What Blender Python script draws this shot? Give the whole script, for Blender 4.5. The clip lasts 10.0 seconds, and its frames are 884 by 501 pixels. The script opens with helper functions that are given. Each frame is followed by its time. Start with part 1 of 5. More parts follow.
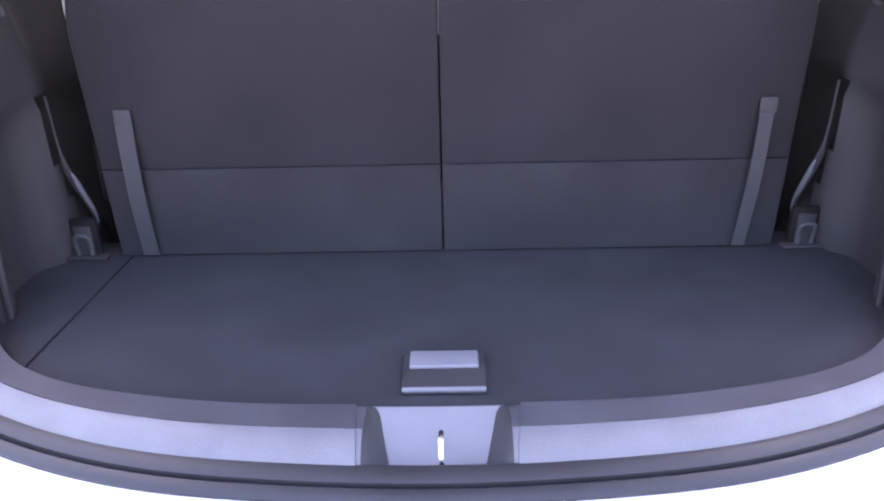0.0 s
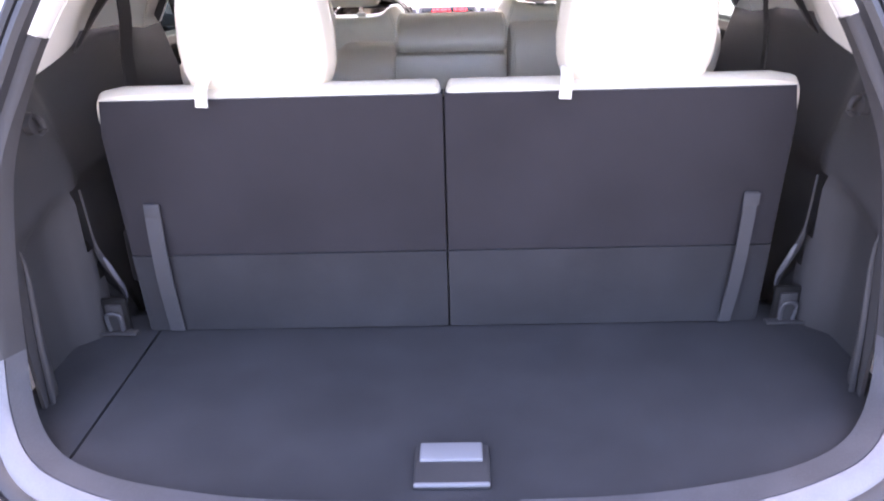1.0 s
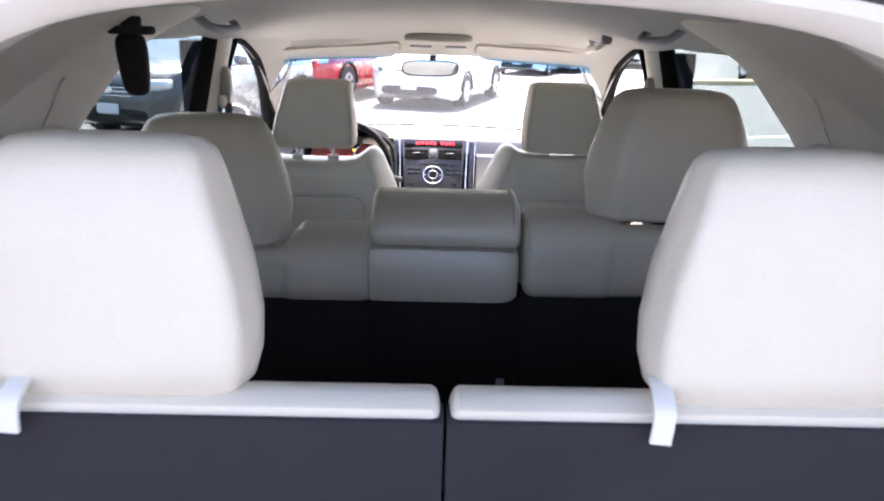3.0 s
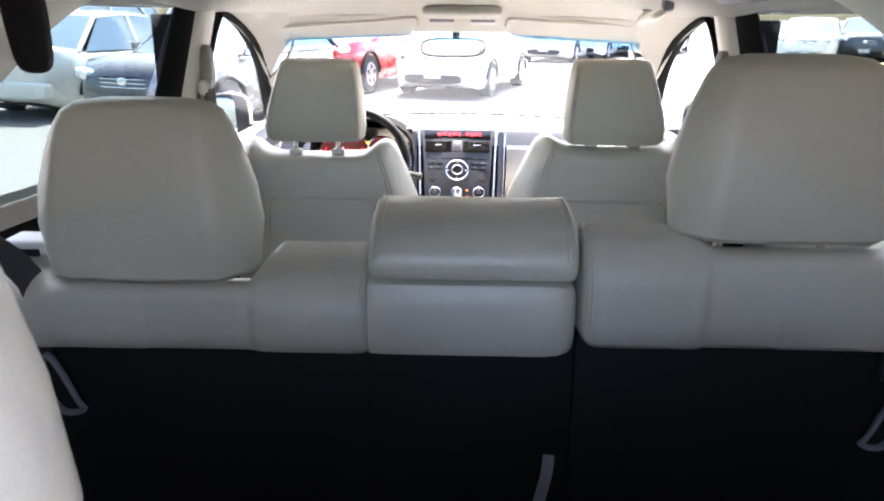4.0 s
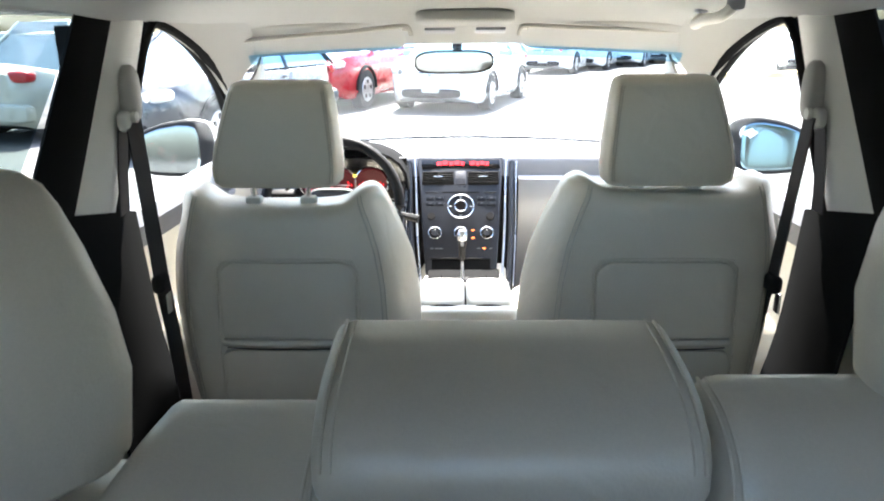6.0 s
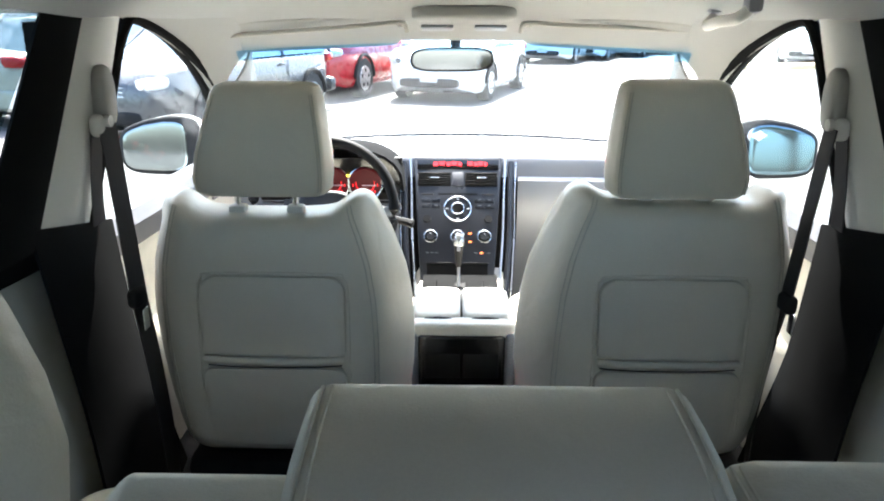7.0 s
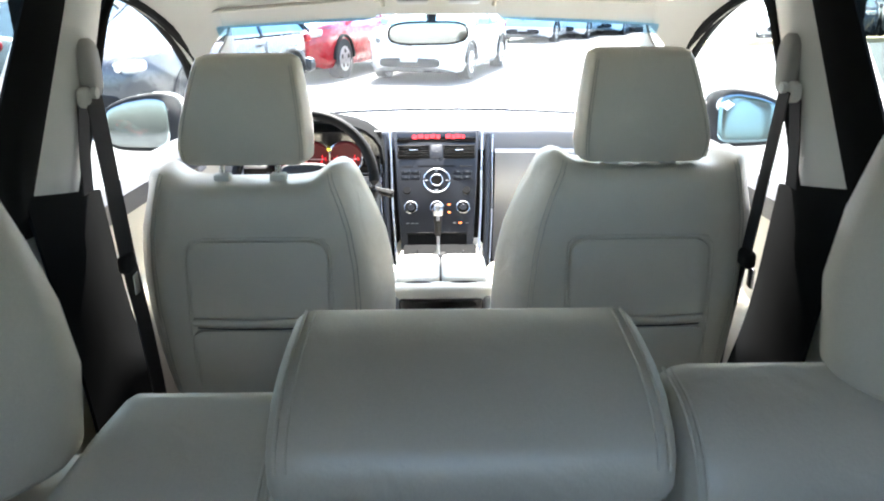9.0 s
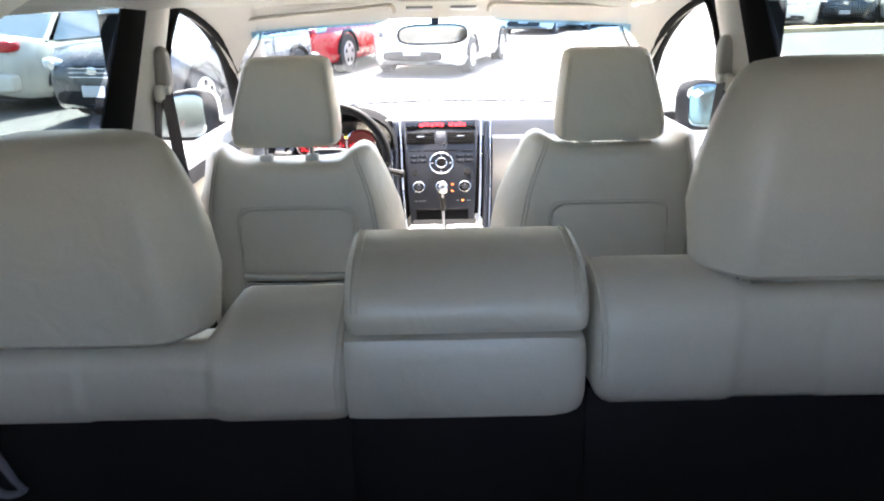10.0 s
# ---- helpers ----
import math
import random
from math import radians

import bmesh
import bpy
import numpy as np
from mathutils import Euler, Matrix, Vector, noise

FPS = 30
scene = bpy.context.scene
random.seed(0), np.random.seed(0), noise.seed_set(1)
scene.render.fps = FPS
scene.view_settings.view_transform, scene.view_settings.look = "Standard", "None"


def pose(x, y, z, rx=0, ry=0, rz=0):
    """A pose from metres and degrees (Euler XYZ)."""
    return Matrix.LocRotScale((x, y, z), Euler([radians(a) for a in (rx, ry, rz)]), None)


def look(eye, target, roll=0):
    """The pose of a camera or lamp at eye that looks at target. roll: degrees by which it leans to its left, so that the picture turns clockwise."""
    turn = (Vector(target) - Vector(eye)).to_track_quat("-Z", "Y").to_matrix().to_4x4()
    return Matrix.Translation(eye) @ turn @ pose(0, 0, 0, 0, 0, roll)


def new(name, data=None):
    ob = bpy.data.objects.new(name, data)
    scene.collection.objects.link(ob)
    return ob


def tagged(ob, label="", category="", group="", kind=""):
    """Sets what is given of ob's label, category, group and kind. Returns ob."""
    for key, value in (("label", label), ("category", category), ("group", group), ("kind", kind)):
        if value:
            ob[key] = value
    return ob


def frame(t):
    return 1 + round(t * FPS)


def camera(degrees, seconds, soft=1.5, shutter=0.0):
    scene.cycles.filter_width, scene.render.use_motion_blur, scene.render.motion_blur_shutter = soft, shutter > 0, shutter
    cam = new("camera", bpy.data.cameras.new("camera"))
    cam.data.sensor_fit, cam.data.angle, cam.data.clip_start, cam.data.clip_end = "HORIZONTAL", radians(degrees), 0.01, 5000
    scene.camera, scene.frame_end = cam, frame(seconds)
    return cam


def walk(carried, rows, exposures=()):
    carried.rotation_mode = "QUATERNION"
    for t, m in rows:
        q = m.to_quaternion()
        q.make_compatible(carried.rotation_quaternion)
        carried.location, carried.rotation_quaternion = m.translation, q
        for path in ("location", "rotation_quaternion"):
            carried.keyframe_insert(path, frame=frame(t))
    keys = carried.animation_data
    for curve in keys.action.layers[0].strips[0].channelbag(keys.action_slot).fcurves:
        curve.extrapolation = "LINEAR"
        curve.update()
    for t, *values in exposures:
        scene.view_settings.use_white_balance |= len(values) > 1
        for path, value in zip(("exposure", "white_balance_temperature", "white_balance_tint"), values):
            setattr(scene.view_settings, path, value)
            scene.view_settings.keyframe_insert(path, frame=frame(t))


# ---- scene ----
cam = camera(62.0, 10.0, soft=2.0, shutter=0.3)
PATH = [
    (0, (0.022, 0.255, 1.251), (-0.014, 2.088, 0.451), -1.4),
    (0.5, (0.017, 0.226, 1.336), (-0.055, 2.053, 0.527), -2.8),
    (1, (0.021, 0.235, 1.423), (-0.024, 2.058, 0.602), -1.7),
    (1.5, (0.026, 0.271, 1.479), (0.021, 2.124, 0.727), -0.1),
    (2, (0.0, 0.394, 1.525), (0.018, 2.281, 0.863), 1.0),
    (2.5, (-0.021, 0.558, 1.529), (0.027, 2.471, 0.947), 1.3),
    (3.8, (-0.001, 1.112, 1.455), (-0.03, 3.023, 0.864), 1.2),
    (4, (-0.01, 1.158, 1.453), (-0.046, 3.063, 0.844), 0.6),
    (4.5, (-0.02, 1.303, 1.439), (-0.048, 3.203, 0.814), 0.4),
    (5, (-0.02, 1.413, 1.434), (-0.042, 3.323, 0.844), -0.6),
    (5.5, (-0.023, 1.525, 1.432), (-0.058, 3.44, 0.859), -0.7),
    (7, (-0.02, 1.709, 1.46), (-0.051, 3.615, 0.853), 0.2),
    (7.5, (-0.021, 1.721, 1.461), (-0.042, 3.619, 0.83), 0.3),
    (8, (-0.02, 1.721, 1.461), (-0.035, 3.613, 0.811), 0.2),
    (8.5, (-0.016, 1.701, 1.459), (-0.019, 3.591, 0.803), 0.2),
    (9, (-0.007, 1.637, 1.446), (0.005, 3.527, 0.792), -0.4),
    (9.5, (-0.009, 1.492, 1.455), (-0.002, 3.38, 0.795), -1.1),
    (10, (-0.012, 1.312, 1.488), (-0.012, 3.195, 0.816), -1.2),
]
EXPOSURES = [(0.0, 3.8, 6650, 32), (1.0, 4.15, 6800, 31), (1.9, 4.22, 6850, 28), (2.5, 3.3, 6450, 26), (3.8, 3.6, 6400, 19), (4.5, 4.1, 6500, 18), (5.0, 3.98, 6480, 16), (5.5, 3.7, 6350, 12), (7.0, 3.33, 6130, 7), (8.8, 3.48, 6130, 7), (9.4, 3.62, 6300, 11), (10.0, 3.75, 6400, 15)]
walk(cam, [(t, look(eye, target, roll)) for t, eye, target, roll in PATH], EXPOSURES)

# ---- daylight ----
SUN_UP, SUN_SIDE = radians(59), radians(0)
world = bpy.data.worlds.new("sky")
scene.world = world
world.use_nodes = True
sky = world.node_tree.nodes.new("ShaderNodeTexSky")
sky.sky_type, sky.sun_disc = "NISHITA", False
sky.sun_elevation, sky.sun_rotation = SUN_UP, SUN_SIDE
sky.dust_density = 4.0
back = world.node_tree.nodes["Background"]
back.inputs["Strength"].default_value = 0.115
world.node_tree.links.new(sky.outputs["Color"], back.inputs["Color"])
sun = new("sun", bpy.data.lights.new("sun", "SUN"))
sun.data.energy, sun.data.angle, sun.data.color = 4.6, radians(0.6), (1.0, 0.95, 0.88)
toward = Vector((math.sin(SUN_SIDE) * math.cos(SUN_UP), math.cos(SUN_SIDE) * math.cos(SUN_UP), math.sin(SUN_UP)))
sun.matrix_world = look(toward * 40, (0, 0, 0))

# ---- materials ----
def mat(name, col, rough=0.5, metal=0.0, var=0.12, scale=6.0, fine=160.0, bump=0.08, spec=0.5, coat=0.0, rand=0.0, sheen=0.0, dents=0.0):
    """A surface with stains and wear at two scales, a fine grain and an uneven gloss."""
    m = bpy.data.materials.new(name)
    m.use_nodes = True
    n, l = m.node_tree.nodes, m.node_tree.links
    b = n["Principled BSDF"]
    tc = n.new("ShaderNodeTexCoord")
    big, small = n.new("ShaderNodeTexNoise"), n.new("ShaderNodeTexNoise")
    big.inputs["Scale"].default_value, big.inputs["Detail"].default_value = scale, 5
    small.inputs["Scale"].default_value, small.inputs["Detail"].default_value = fine, 3
    l.new(tc.outputs["Object"], big.inputs["Vector"])
    l.new(tc.outputs["Object"], small.inputs["Vector"])
    both = n.new("ShaderNodeMath")
    both.operation = "MULTIPLY_ADD"
    both.inputs[1].default_value, both.inputs[2].default_value = 0.45, 0.0
    l.new(small.outputs["Fac"], both.inputs[0])
    l.new(big.outputs["Fac"], both.inputs[2])
    rng = n.new("ShaderNodeMapRange")
    rng.inputs["From Min"].default_value, rng.inputs["From Max"].default_value = 0.45, 1.0
    rng.inputs["To Min"].default_value, rng.inputs["To Max"].default_value = 1 - var, 1 + var
    l.new(both.outputs[0], rng.inputs["Value"])
    tint = n.new("ShaderNodeVectorMath")
    tint.operation = "SCALE"
    tint.inputs[0].default_value = col[:3]
    if rand:
        info, add = n.new("ShaderNodeObjectInfo"), n.new("ShaderNodeMath")
        add.operation = "MULTIPLY_ADD"
        add.inputs[1].default_value = rand
        l.new(info.outputs["Random"], add.inputs[0])
        l.new(rng.outputs[0], add.inputs[2])
        l.new(add.outputs[0], tint.inputs["Scale"])
    else:
        l.new(rng.outputs[0], tint.inputs["Scale"])
    l.new(tint.outputs[0], b.inputs["Base Color"])
    gloss = n.new("ShaderNodeMapRange")
    gloss.inputs["From Min"].default_value, gloss.inputs["From Max"].default_value = 0.3, 0.7
    gloss.inputs["To Min"].default_value, gloss.inputs["To Max"].default_value = max(rough - 0.07, 0.02), min(rough + 0.07, 1)
    l.new(big.outputs["Fac"], gloss.inputs["Value"])
    l.new(gloss.outputs[0], b.inputs["Roughness"])
    b.inputs["Metallic"].default_value = metal
    b.inputs["Specular IOR Level"].default_value = spec
    b.inputs["Coat Weight"].default_value = coat
    b.inputs["Coat Roughness"].default_value = 0.05
    b.inputs["Sheen Weight"].default_value = sheen
    if bump:
        bp = n.new("ShaderNodeBump")
        bp.inputs["Strength"].default_value, bp.inputs["Distance"].default_value = bump, 0.004
        l.new(small.outputs["Fac"], bp.inputs["Height"])
        if dents:
            mid, soft_bump = n.new("ShaderNodeTexNoise"), n.new("ShaderNodeBump")
            mid.inputs["Scale"].default_value, mid.inputs["Detail"].default_value, mid.inputs["Distortion"].default_value = 16.0, 2, 0.6
            l.new(tc.outputs["Object"], mid.inputs["Vector"])
            soft_bump.inputs["Strength"].default_value, soft_bump.inputs["Distance"].default_value = dents, 0.02
            l.new(mid.outputs["Fac"], soft_bump.inputs["Height"])
            l.new(soft_bump.outputs[0], bp.inputs["Normal"])
        l.new(bp.outputs[0], b.inputs["Normal"])
    return m


def glow(name, col, power):
    m = bpy.data.materials.new(name)
    m.use_nodes = True
    b = m.node_tree.nodes["Principled BSDF"]
    b.inputs["Base Color"].default_value = (*col, 1)
    b.inputs["Emission Color"].default_value = (*col, 1)
    b.inputs["Emission Strength"].default_value = power
    return m


def pane_mat(name, tint, gloss=0.06):
    """Thin sheet glass: clear with a tint, and a mirror gloss."""
    m = bpy.data.materials.new(name)
    m.use_nodes = True
    n, l = m.node_tree.nodes, m.node_tree.links
    n.remove(n["Principled BSDF"])
    clear, shine, mix = n.new("ShaderNodeBsdfTransparent"), n.new("ShaderNodeBsdfGlossy"), n.new("ShaderNodeMixShader")
    clear.inputs["Color"].default_value = (*tint, 1)
    shine.inputs["Roughness"].default_value = 0.02
    mix.inputs[0].default_value = gloss
    l.new(clear.outputs[0], mix.inputs[1])
    l.new(shine.outputs[0], mix.inputs[2])
    l.new(mix.outputs[0], n["Material Output"].inputs["Surface"])
    return m


CREAM = mat("cream_leather", (0.63, 0.578, 0.475), 0.40, var=0.07, fine=420, bump=0.10, scale=5, spec=0.6, coat=0.07, dents=0.16)
CREAM.node_tree.nodes["Principled BSDF"].inputs["Coat Roughness"].default_value = 0.34
STITCH = mat("cream_thread", (0.50, 0.465, 0.39), 0.8, fine=600)
GREYL = mat("pale_trim_plastic", (0.70, 0.68, 0.625), 0.6, var=0.05, fine=500, bump=0.06)
FELT = mat("headliner_felt", (0.31, 0.305, 0.283), 0.95, var=0.05, fine=700, bump=0.12, sheen=0.2)
CARPET = mat("dark_carpet", (0.040, 0.040, 0.044), 0.97, var=0.24, scale=9, fine=900, bump=0.5, spec=0.2, sheen=0.04)
SEATBACK = mat("seatback_carpet", (0.030, 0.028, 0.032), 0.95, var=0.22, scale=6, fine=900, bump=0.4, spec=0.2, sheen=0.04)
DARKTRIM = mat("dark_grained_plastic", (0.050, 0.048, 0.050), 0.62, var=0.15, scale=8, fine=500, bump=0.12, spec=0.35)
BLACK = mat("black_plastic", (0.015, 0.014, 0.014), 0.6, var=0.15, fine=500, bump=0.08, spec=0.16)
FRAMEB = mat("black_frame_felt", (0.009, 0.009, 0.009), 0.95, var=0.2, fine=500, bump=0.05, spec=0.04)
RUBBER = mat("black_rubber", (0.026, 0.026, 0.029), 0.45, var=0.2, fine=300, bump=0.1)
# Two tones of one sill plastic: the paler holds scuffs and painted sheen.
SILL = mat("sill_plastic", (0.165, 0.165, 0.178), 0.40, var=0.18, scale=12, fine=420, bump=0.12)
SILLIN = mat("inner_sill_plastic", (0.085, 0.084, 0.092), 0.5, var=0.25, scale=10, fine=420, bump=0.12)
GREYP = mat("grey_plastic", (0.22, 0.22, 0.24), 0.5, var=0.1, fine=420, bump=0.08)
WEB = mat("grey_webbing", (0.058, 0.058, 0.064), 0.85, var=0.15, fine=900, bump=0.3)
BELT = mat("dark_belt_webbing", (0.045, 0.040, 0.040), 0.8, var=0.15, fine=900, bump=0.3)
WHITEP = mat("white_paint", (0.72, 0.72, 0.71), 0.3, var=0.04, fine=90, bump=0.0, coat=0.7)
CHROME = mat("chrome", (0.85, 0.86, 0.88), 0.14, metal=1.0, var=0.05, bump=0.0)
SILVER = mat("satin_silver", (0.27, 0.28, 0.305), 0.42, metal=0.3, var=0.06, fine=500, bump=0.03)
STACK = mat("dark_metallic_fascia", (0.017, 0.019, 0.025), 0.34, metal=0.1, var=0.1, fine=500, bump=0.02)
GLOSSB = mat("gloss_black", (0.010, 0.009, 0.009), 0.16, var=0.1, bump=0.0, coat=0.3)
DASHTOP = mat("dash_top_grain", (0.23, 0.23, 0.24), 0.55, var=0.1, fine=400, bump=0.2)
PRINT = mat("pale_print", (0.55, 0.56, 0.58), 0.6, bump=0.0)
RAIL = mat("bright_rail", (0.62, 0.63, 0.66), 0.28, metal=0.9, var=0.05, bump=0.0)
REDGLOW = glow("red_display", (1.0, 0.02, 0.03), 0.20)
REDDIM = glow("red_dial", (0.022, 0.0012, 0.0016), 0.30)
PRINTDIM = mat("dim_print", (0.16, 0.165, 0.175), 0.6, bump=0.0)
SLIDER = mat("warm_grey_plastic", (0.40, 0.38, 0.34), 0.6, var=0.06, fine=450, bump=0.06)
DOORG = mat("grey_green_door_vinyl", (0.56, 0.57, 0.52), 0.55, var=0.1, fine=420, bump=0.1)
AMBER = glow("amber_light", (1.0, 0.22, 0.05), 0.3)
YELLOWG = glow("yellow_light", (1.0, 0.8, 0.05), 0.3)
GLASS = pane_mat("clear_glass", (0.95, 0.975, 0.97), 0.035)
TINTG = pane_mat("tinted_glass", (0.51, 0.57, 0.565), 0.03)
BLUEBAND = pane_mat("blue_shade_band", (0.68, 0.87, 1.0))
MIRROR = mat("mirror_glass", (0.9, 0.9, 0.9), 0.02, metal=1.0, var=0.0, bump=0.0)
MIRROR.node_tree.nodes["Principled BSDF"].inputs["Roughness"].default_value = 0.02

DOORMIR = {}
# Mirror colour lowered for each side so that bright reflections come out dimmer.
for nm, tone in (("right", (0.20, 0.28, 0.32)), ("left", (0.30, 0.32, 0.32))):
    DOORMIR[nm] = mat("dimmed_mirror_glass_" + nm, tone, 0.02, metal=1.0, var=0.0, bump=0.0)
    DOORMIR[nm].node_tree.nodes["Principled BSDF"].inputs["Roughness"].default_value = 0.02

# ---- mesh helpers ----
def thing(name, at, label, category, group="", kind=""):
    ob = new(name)
    ob.empty_display_size = 0.05
    ob.location = at
    return tagged(ob, label, category, group, kind)


def root_of(ob):
    while ob.parent:
        ob = ob.parent
    return ob


def make_mesh(name, bm, material, sharp=38):
    bmesh.ops.recalc_face_normals(bm, faces=bm.faces)
    for f in bm.faces:
        f.smooth = True
    limit = radians(sharp)
    for e in bm.edges:
        if len(e.link_faces) == 2 and e.calc_face_angle(0) > limit:
            e.smooth = False
    me = bpy.data.meshes.new(name)
    bm.to_mesh(me)
    bm.free()
    me.materials.append(material)
    return me


def part(name, bm, material, parent, label="", local=False, sharp=38):
    """One mesh under a thing or a part; the shape is given in world metres unless local."""
    if not local:
        bmesh.ops.translate(bm, verts=bm.verts, vec=-Vector(root_of(parent).location))
    ob = new(name, make_mesh(name, bm, material, sharp))
    ob.parent = parent
    return tagged(ob, label)


def solo(name, bm, material, label, category, group="", kind="", at=None, sharp=38):
    """A thing or a piece of the setting that is one mesh."""
    if at is not None:
        bmesh.ops.translate(bm, verts=bm.verts, vec=-Vector(at))
    ob = new(name, make_mesh(name, bm, material, sharp))
    if at is not None:
        ob.location = at
    return tagged(ob, label, category, group, kind)


def merged(*bms):
    out = bmesh.new()
    for b in bms:
        me = bpy.data.meshes.new("tmp")
        b.to_mesh(me)
        b.free()
        out.from_mesh(me)
        bpy.data.meshes.remove(me)
    return out


def turned(bm, m):
    bmesh.ops.transform(bm, matrix=m, verts=bm.verts)
    return bm


def rb(c, s, r=0.008, seg=2, m=None):
    """A box of size s round c with rounded edges."""
    bm = bmesh.new()
    bmesh.ops.create_cube(bm, size=1)
    bmesh.ops.scale(bm, vec=s, verts=bm.verts)
    r = min(r, min(s) * 0.49)
    if r > 0:
        bmesh.ops.bevel(bm, geom=list(bm.edges), offset=r, segments=seg, profile=0.5, affect="EDGES")
    if m is not None:
        turned(bm, m)
    bmesh.ops.translate(bm, verts=bm.verts, vec=c)
    return bm


def puff(c, s, k=6.0, n=10, fn=None, m=None):
    """A stuffed block of size s round c: a cube rounded by the exponent k, then shaped by fn over -1..1."""
    bm = bmesh.new()
    bmesh.ops.create_cube(bm, size=2)
    bmesh.ops.subdivide_edges(bm, edges=list(bm.edges), cuts=n, use_grid_fill=True)
    for v in bm.verts:
        p = v.co
        q = Vector([math.copysign(math.sin(abs(a) * math.pi / 2) ** 0.75, a) for a in p])
        r = sum(abs(a) ** k for a in q) ** (1 / k)
        q = q / r
        v.co = fn(q) if fn else q
    bmesh.ops.scale(bm, vec=[a / 2 for a in s], verts=bm.verts)
    if m is not None:
        turned(bm, m)
    bmesh.ops.translate(bm, verts=bm.verts, vec=c)
    return bm


def cyl(a, b, r, r2=None, n=20, cap=True):
    """A round bar from a to b."""
    a, b = Vector(a), Vector(b)
    bm = bmesh.new()
    bmesh.ops.create_cone(bm, cap_ends=cap, segments=n, radius1=r, radius2=r if r2 is None else r2, depth=(b - a).length)
    turned(bm, Matrix.Translation((a + b) / 2) @ (b - a).to_track_quat("Z", "Y").to_matrix().to_4x4())
    return bm


def loft(rings, closed=True, caps=True, loop=False):
    """A skin over rings of equally many points."""
    bm = bmesh.new()
    vs = [[bm.verts.new(p) for p in ring] for ring in rings]
    n = len(vs[0])
    pairs = list(zip(vs, vs[1:])) + ([(vs[-1], vs[0])] if loop else [])
    for a, b in pairs:
        for i in range(n if closed else n - 1):
            j = (i + 1) % n
            bm.faces.new((a[i], a[j], b[j], b[i]))
    if caps and closed and not loop:
        bm.faces.new(vs[0])
        bm.faces.new(vs[-1][::-1])
    return bm


def sheet(rows, thick=0.006):
    """A sheet through a grid of points, with thickness."""
    bm = loft(rows, closed=False, caps=False)
    bmesh.ops.recalc_face_normals(bm, faces=bm.faces)
    bmesh.ops.solidify(bm, geom=list(bm.faces), thickness=thick)
    return bm


def smooth_path(pts, n=6, closed=False):
    """Points on a Catmull-Rom curve through pts."""
    p = [Vector(a) for a in pts]
    out = []
    m = len(p)
    for i in range(m if closed else m - 1):
        a = p[(i - 1) % m] if closed or i else p[0]
        b, c = p[i], p[(i + 1) % m]
        d = p[(i + 2) % m] if closed or i + 2 < m else p[-1]
        for k in range(n):
            t = k / n
            out.append(0.5 * ((2 * b) + (c - a) * t + (2 * a - 5 * b + 4 * c - d) * t * t + (3 * b - a - 3 * c + d) * t ** 3))
    if not closed:
        out.append(p[-1])
    return out


def tube(pts, r, n=10, closed=False, flat=1.0, up=(0, 0, 1)):
    """A round or flattened bar along points; r may be a list."""
    pts = [Vector(p) for p in pts]
    m = len(pts)
    rings = []
    for i, p in enumerate(pts):
        a = pts[(i - 1) % m] if closed else pts[max(i - 1, 0)]
        b = pts[(i + 1) % m] if closed else pts[min(i + 1, m - 1)]
        d = (b - a).normalized()
        u = Vector(up)
        side = d.cross(u)
        if side.length < 1e-4:
            side = d.cross(Vector((1, 0, 0)))
        side.normalize()
        top = side.cross(d)
        rr = r[i] if isinstance(r, (list, tuple)) else r
        rings.append([p + side * (math.cos(2 * math.pi * k / n) * rr) + top * (math.sin(2 * math.pi * k / n) * rr * flat) for k in range(n)])
    return loft(rings, loop=closed)


def ribbon(pts, width, thick=0.0016, across=(0, 1, 0)):
    """A flat band along points, lying across the given way."""
    pts = [Vector(p) for p in pts]
    rings = []
    for i, p in enumerate(pts):
        d = (pts[min(i + 1, len(pts) - 1)] - pts[max(i - 1, 0)]).normalized()
        w = Vector(across)
        w = (w - d * w.dot(d)).normalized()
        k = d.cross(w) * thick / 2
        w = w * width / 2
        rings.append([p - w - k, p + w - k, p + w + k, p - w + k])
    return loft(rings)


def prism(poly, axis, lo, hi, r=0.0, seg=2):
    """A polygon (two coordinates, in the order of the other axes) extruded along an axis, with its edges rounded."""
    bm = bmesh.new()
    def at(p, h):
        q = list(p)
        q.insert("xyz".index(axis), h)
        return q
    a = [bm.verts.new(at(p, lo)) for p in poly]
    b = [bm.verts.new(at(p, hi)) for p in poly]
    n = len(poly)
    bm.faces.new(a[::-1])
    bm.faces.new(b)
    for i in range(n):
        bm.faces.new((a[i], a[(i + 1) % n], b[(i + 1) % n], b[i]))
    bmesh.ops.recalc_face_normals(bm, faces=bm.faces)
    if r:
        bmesh.ops.bevel(bm, geom=list(bm.edges), offset=r, segments=seg, profile=0.5, affect="EDGES")
    return bm


def strip_of(stations):
    """A closed shell across x from stations (x, [(y, z), ...])."""
    return loft([[(x, y, z) for y, z in prof] for x, prof in stations])


def shrink(prof, k):
    cy = sum(p[0] for p in prof) / len(prof)
    cz = sum(p[1] for p in prof) / len(prof)
    return [(cy + (y - cy) * k, cz + (z - cz) * k) for y, z in prof]


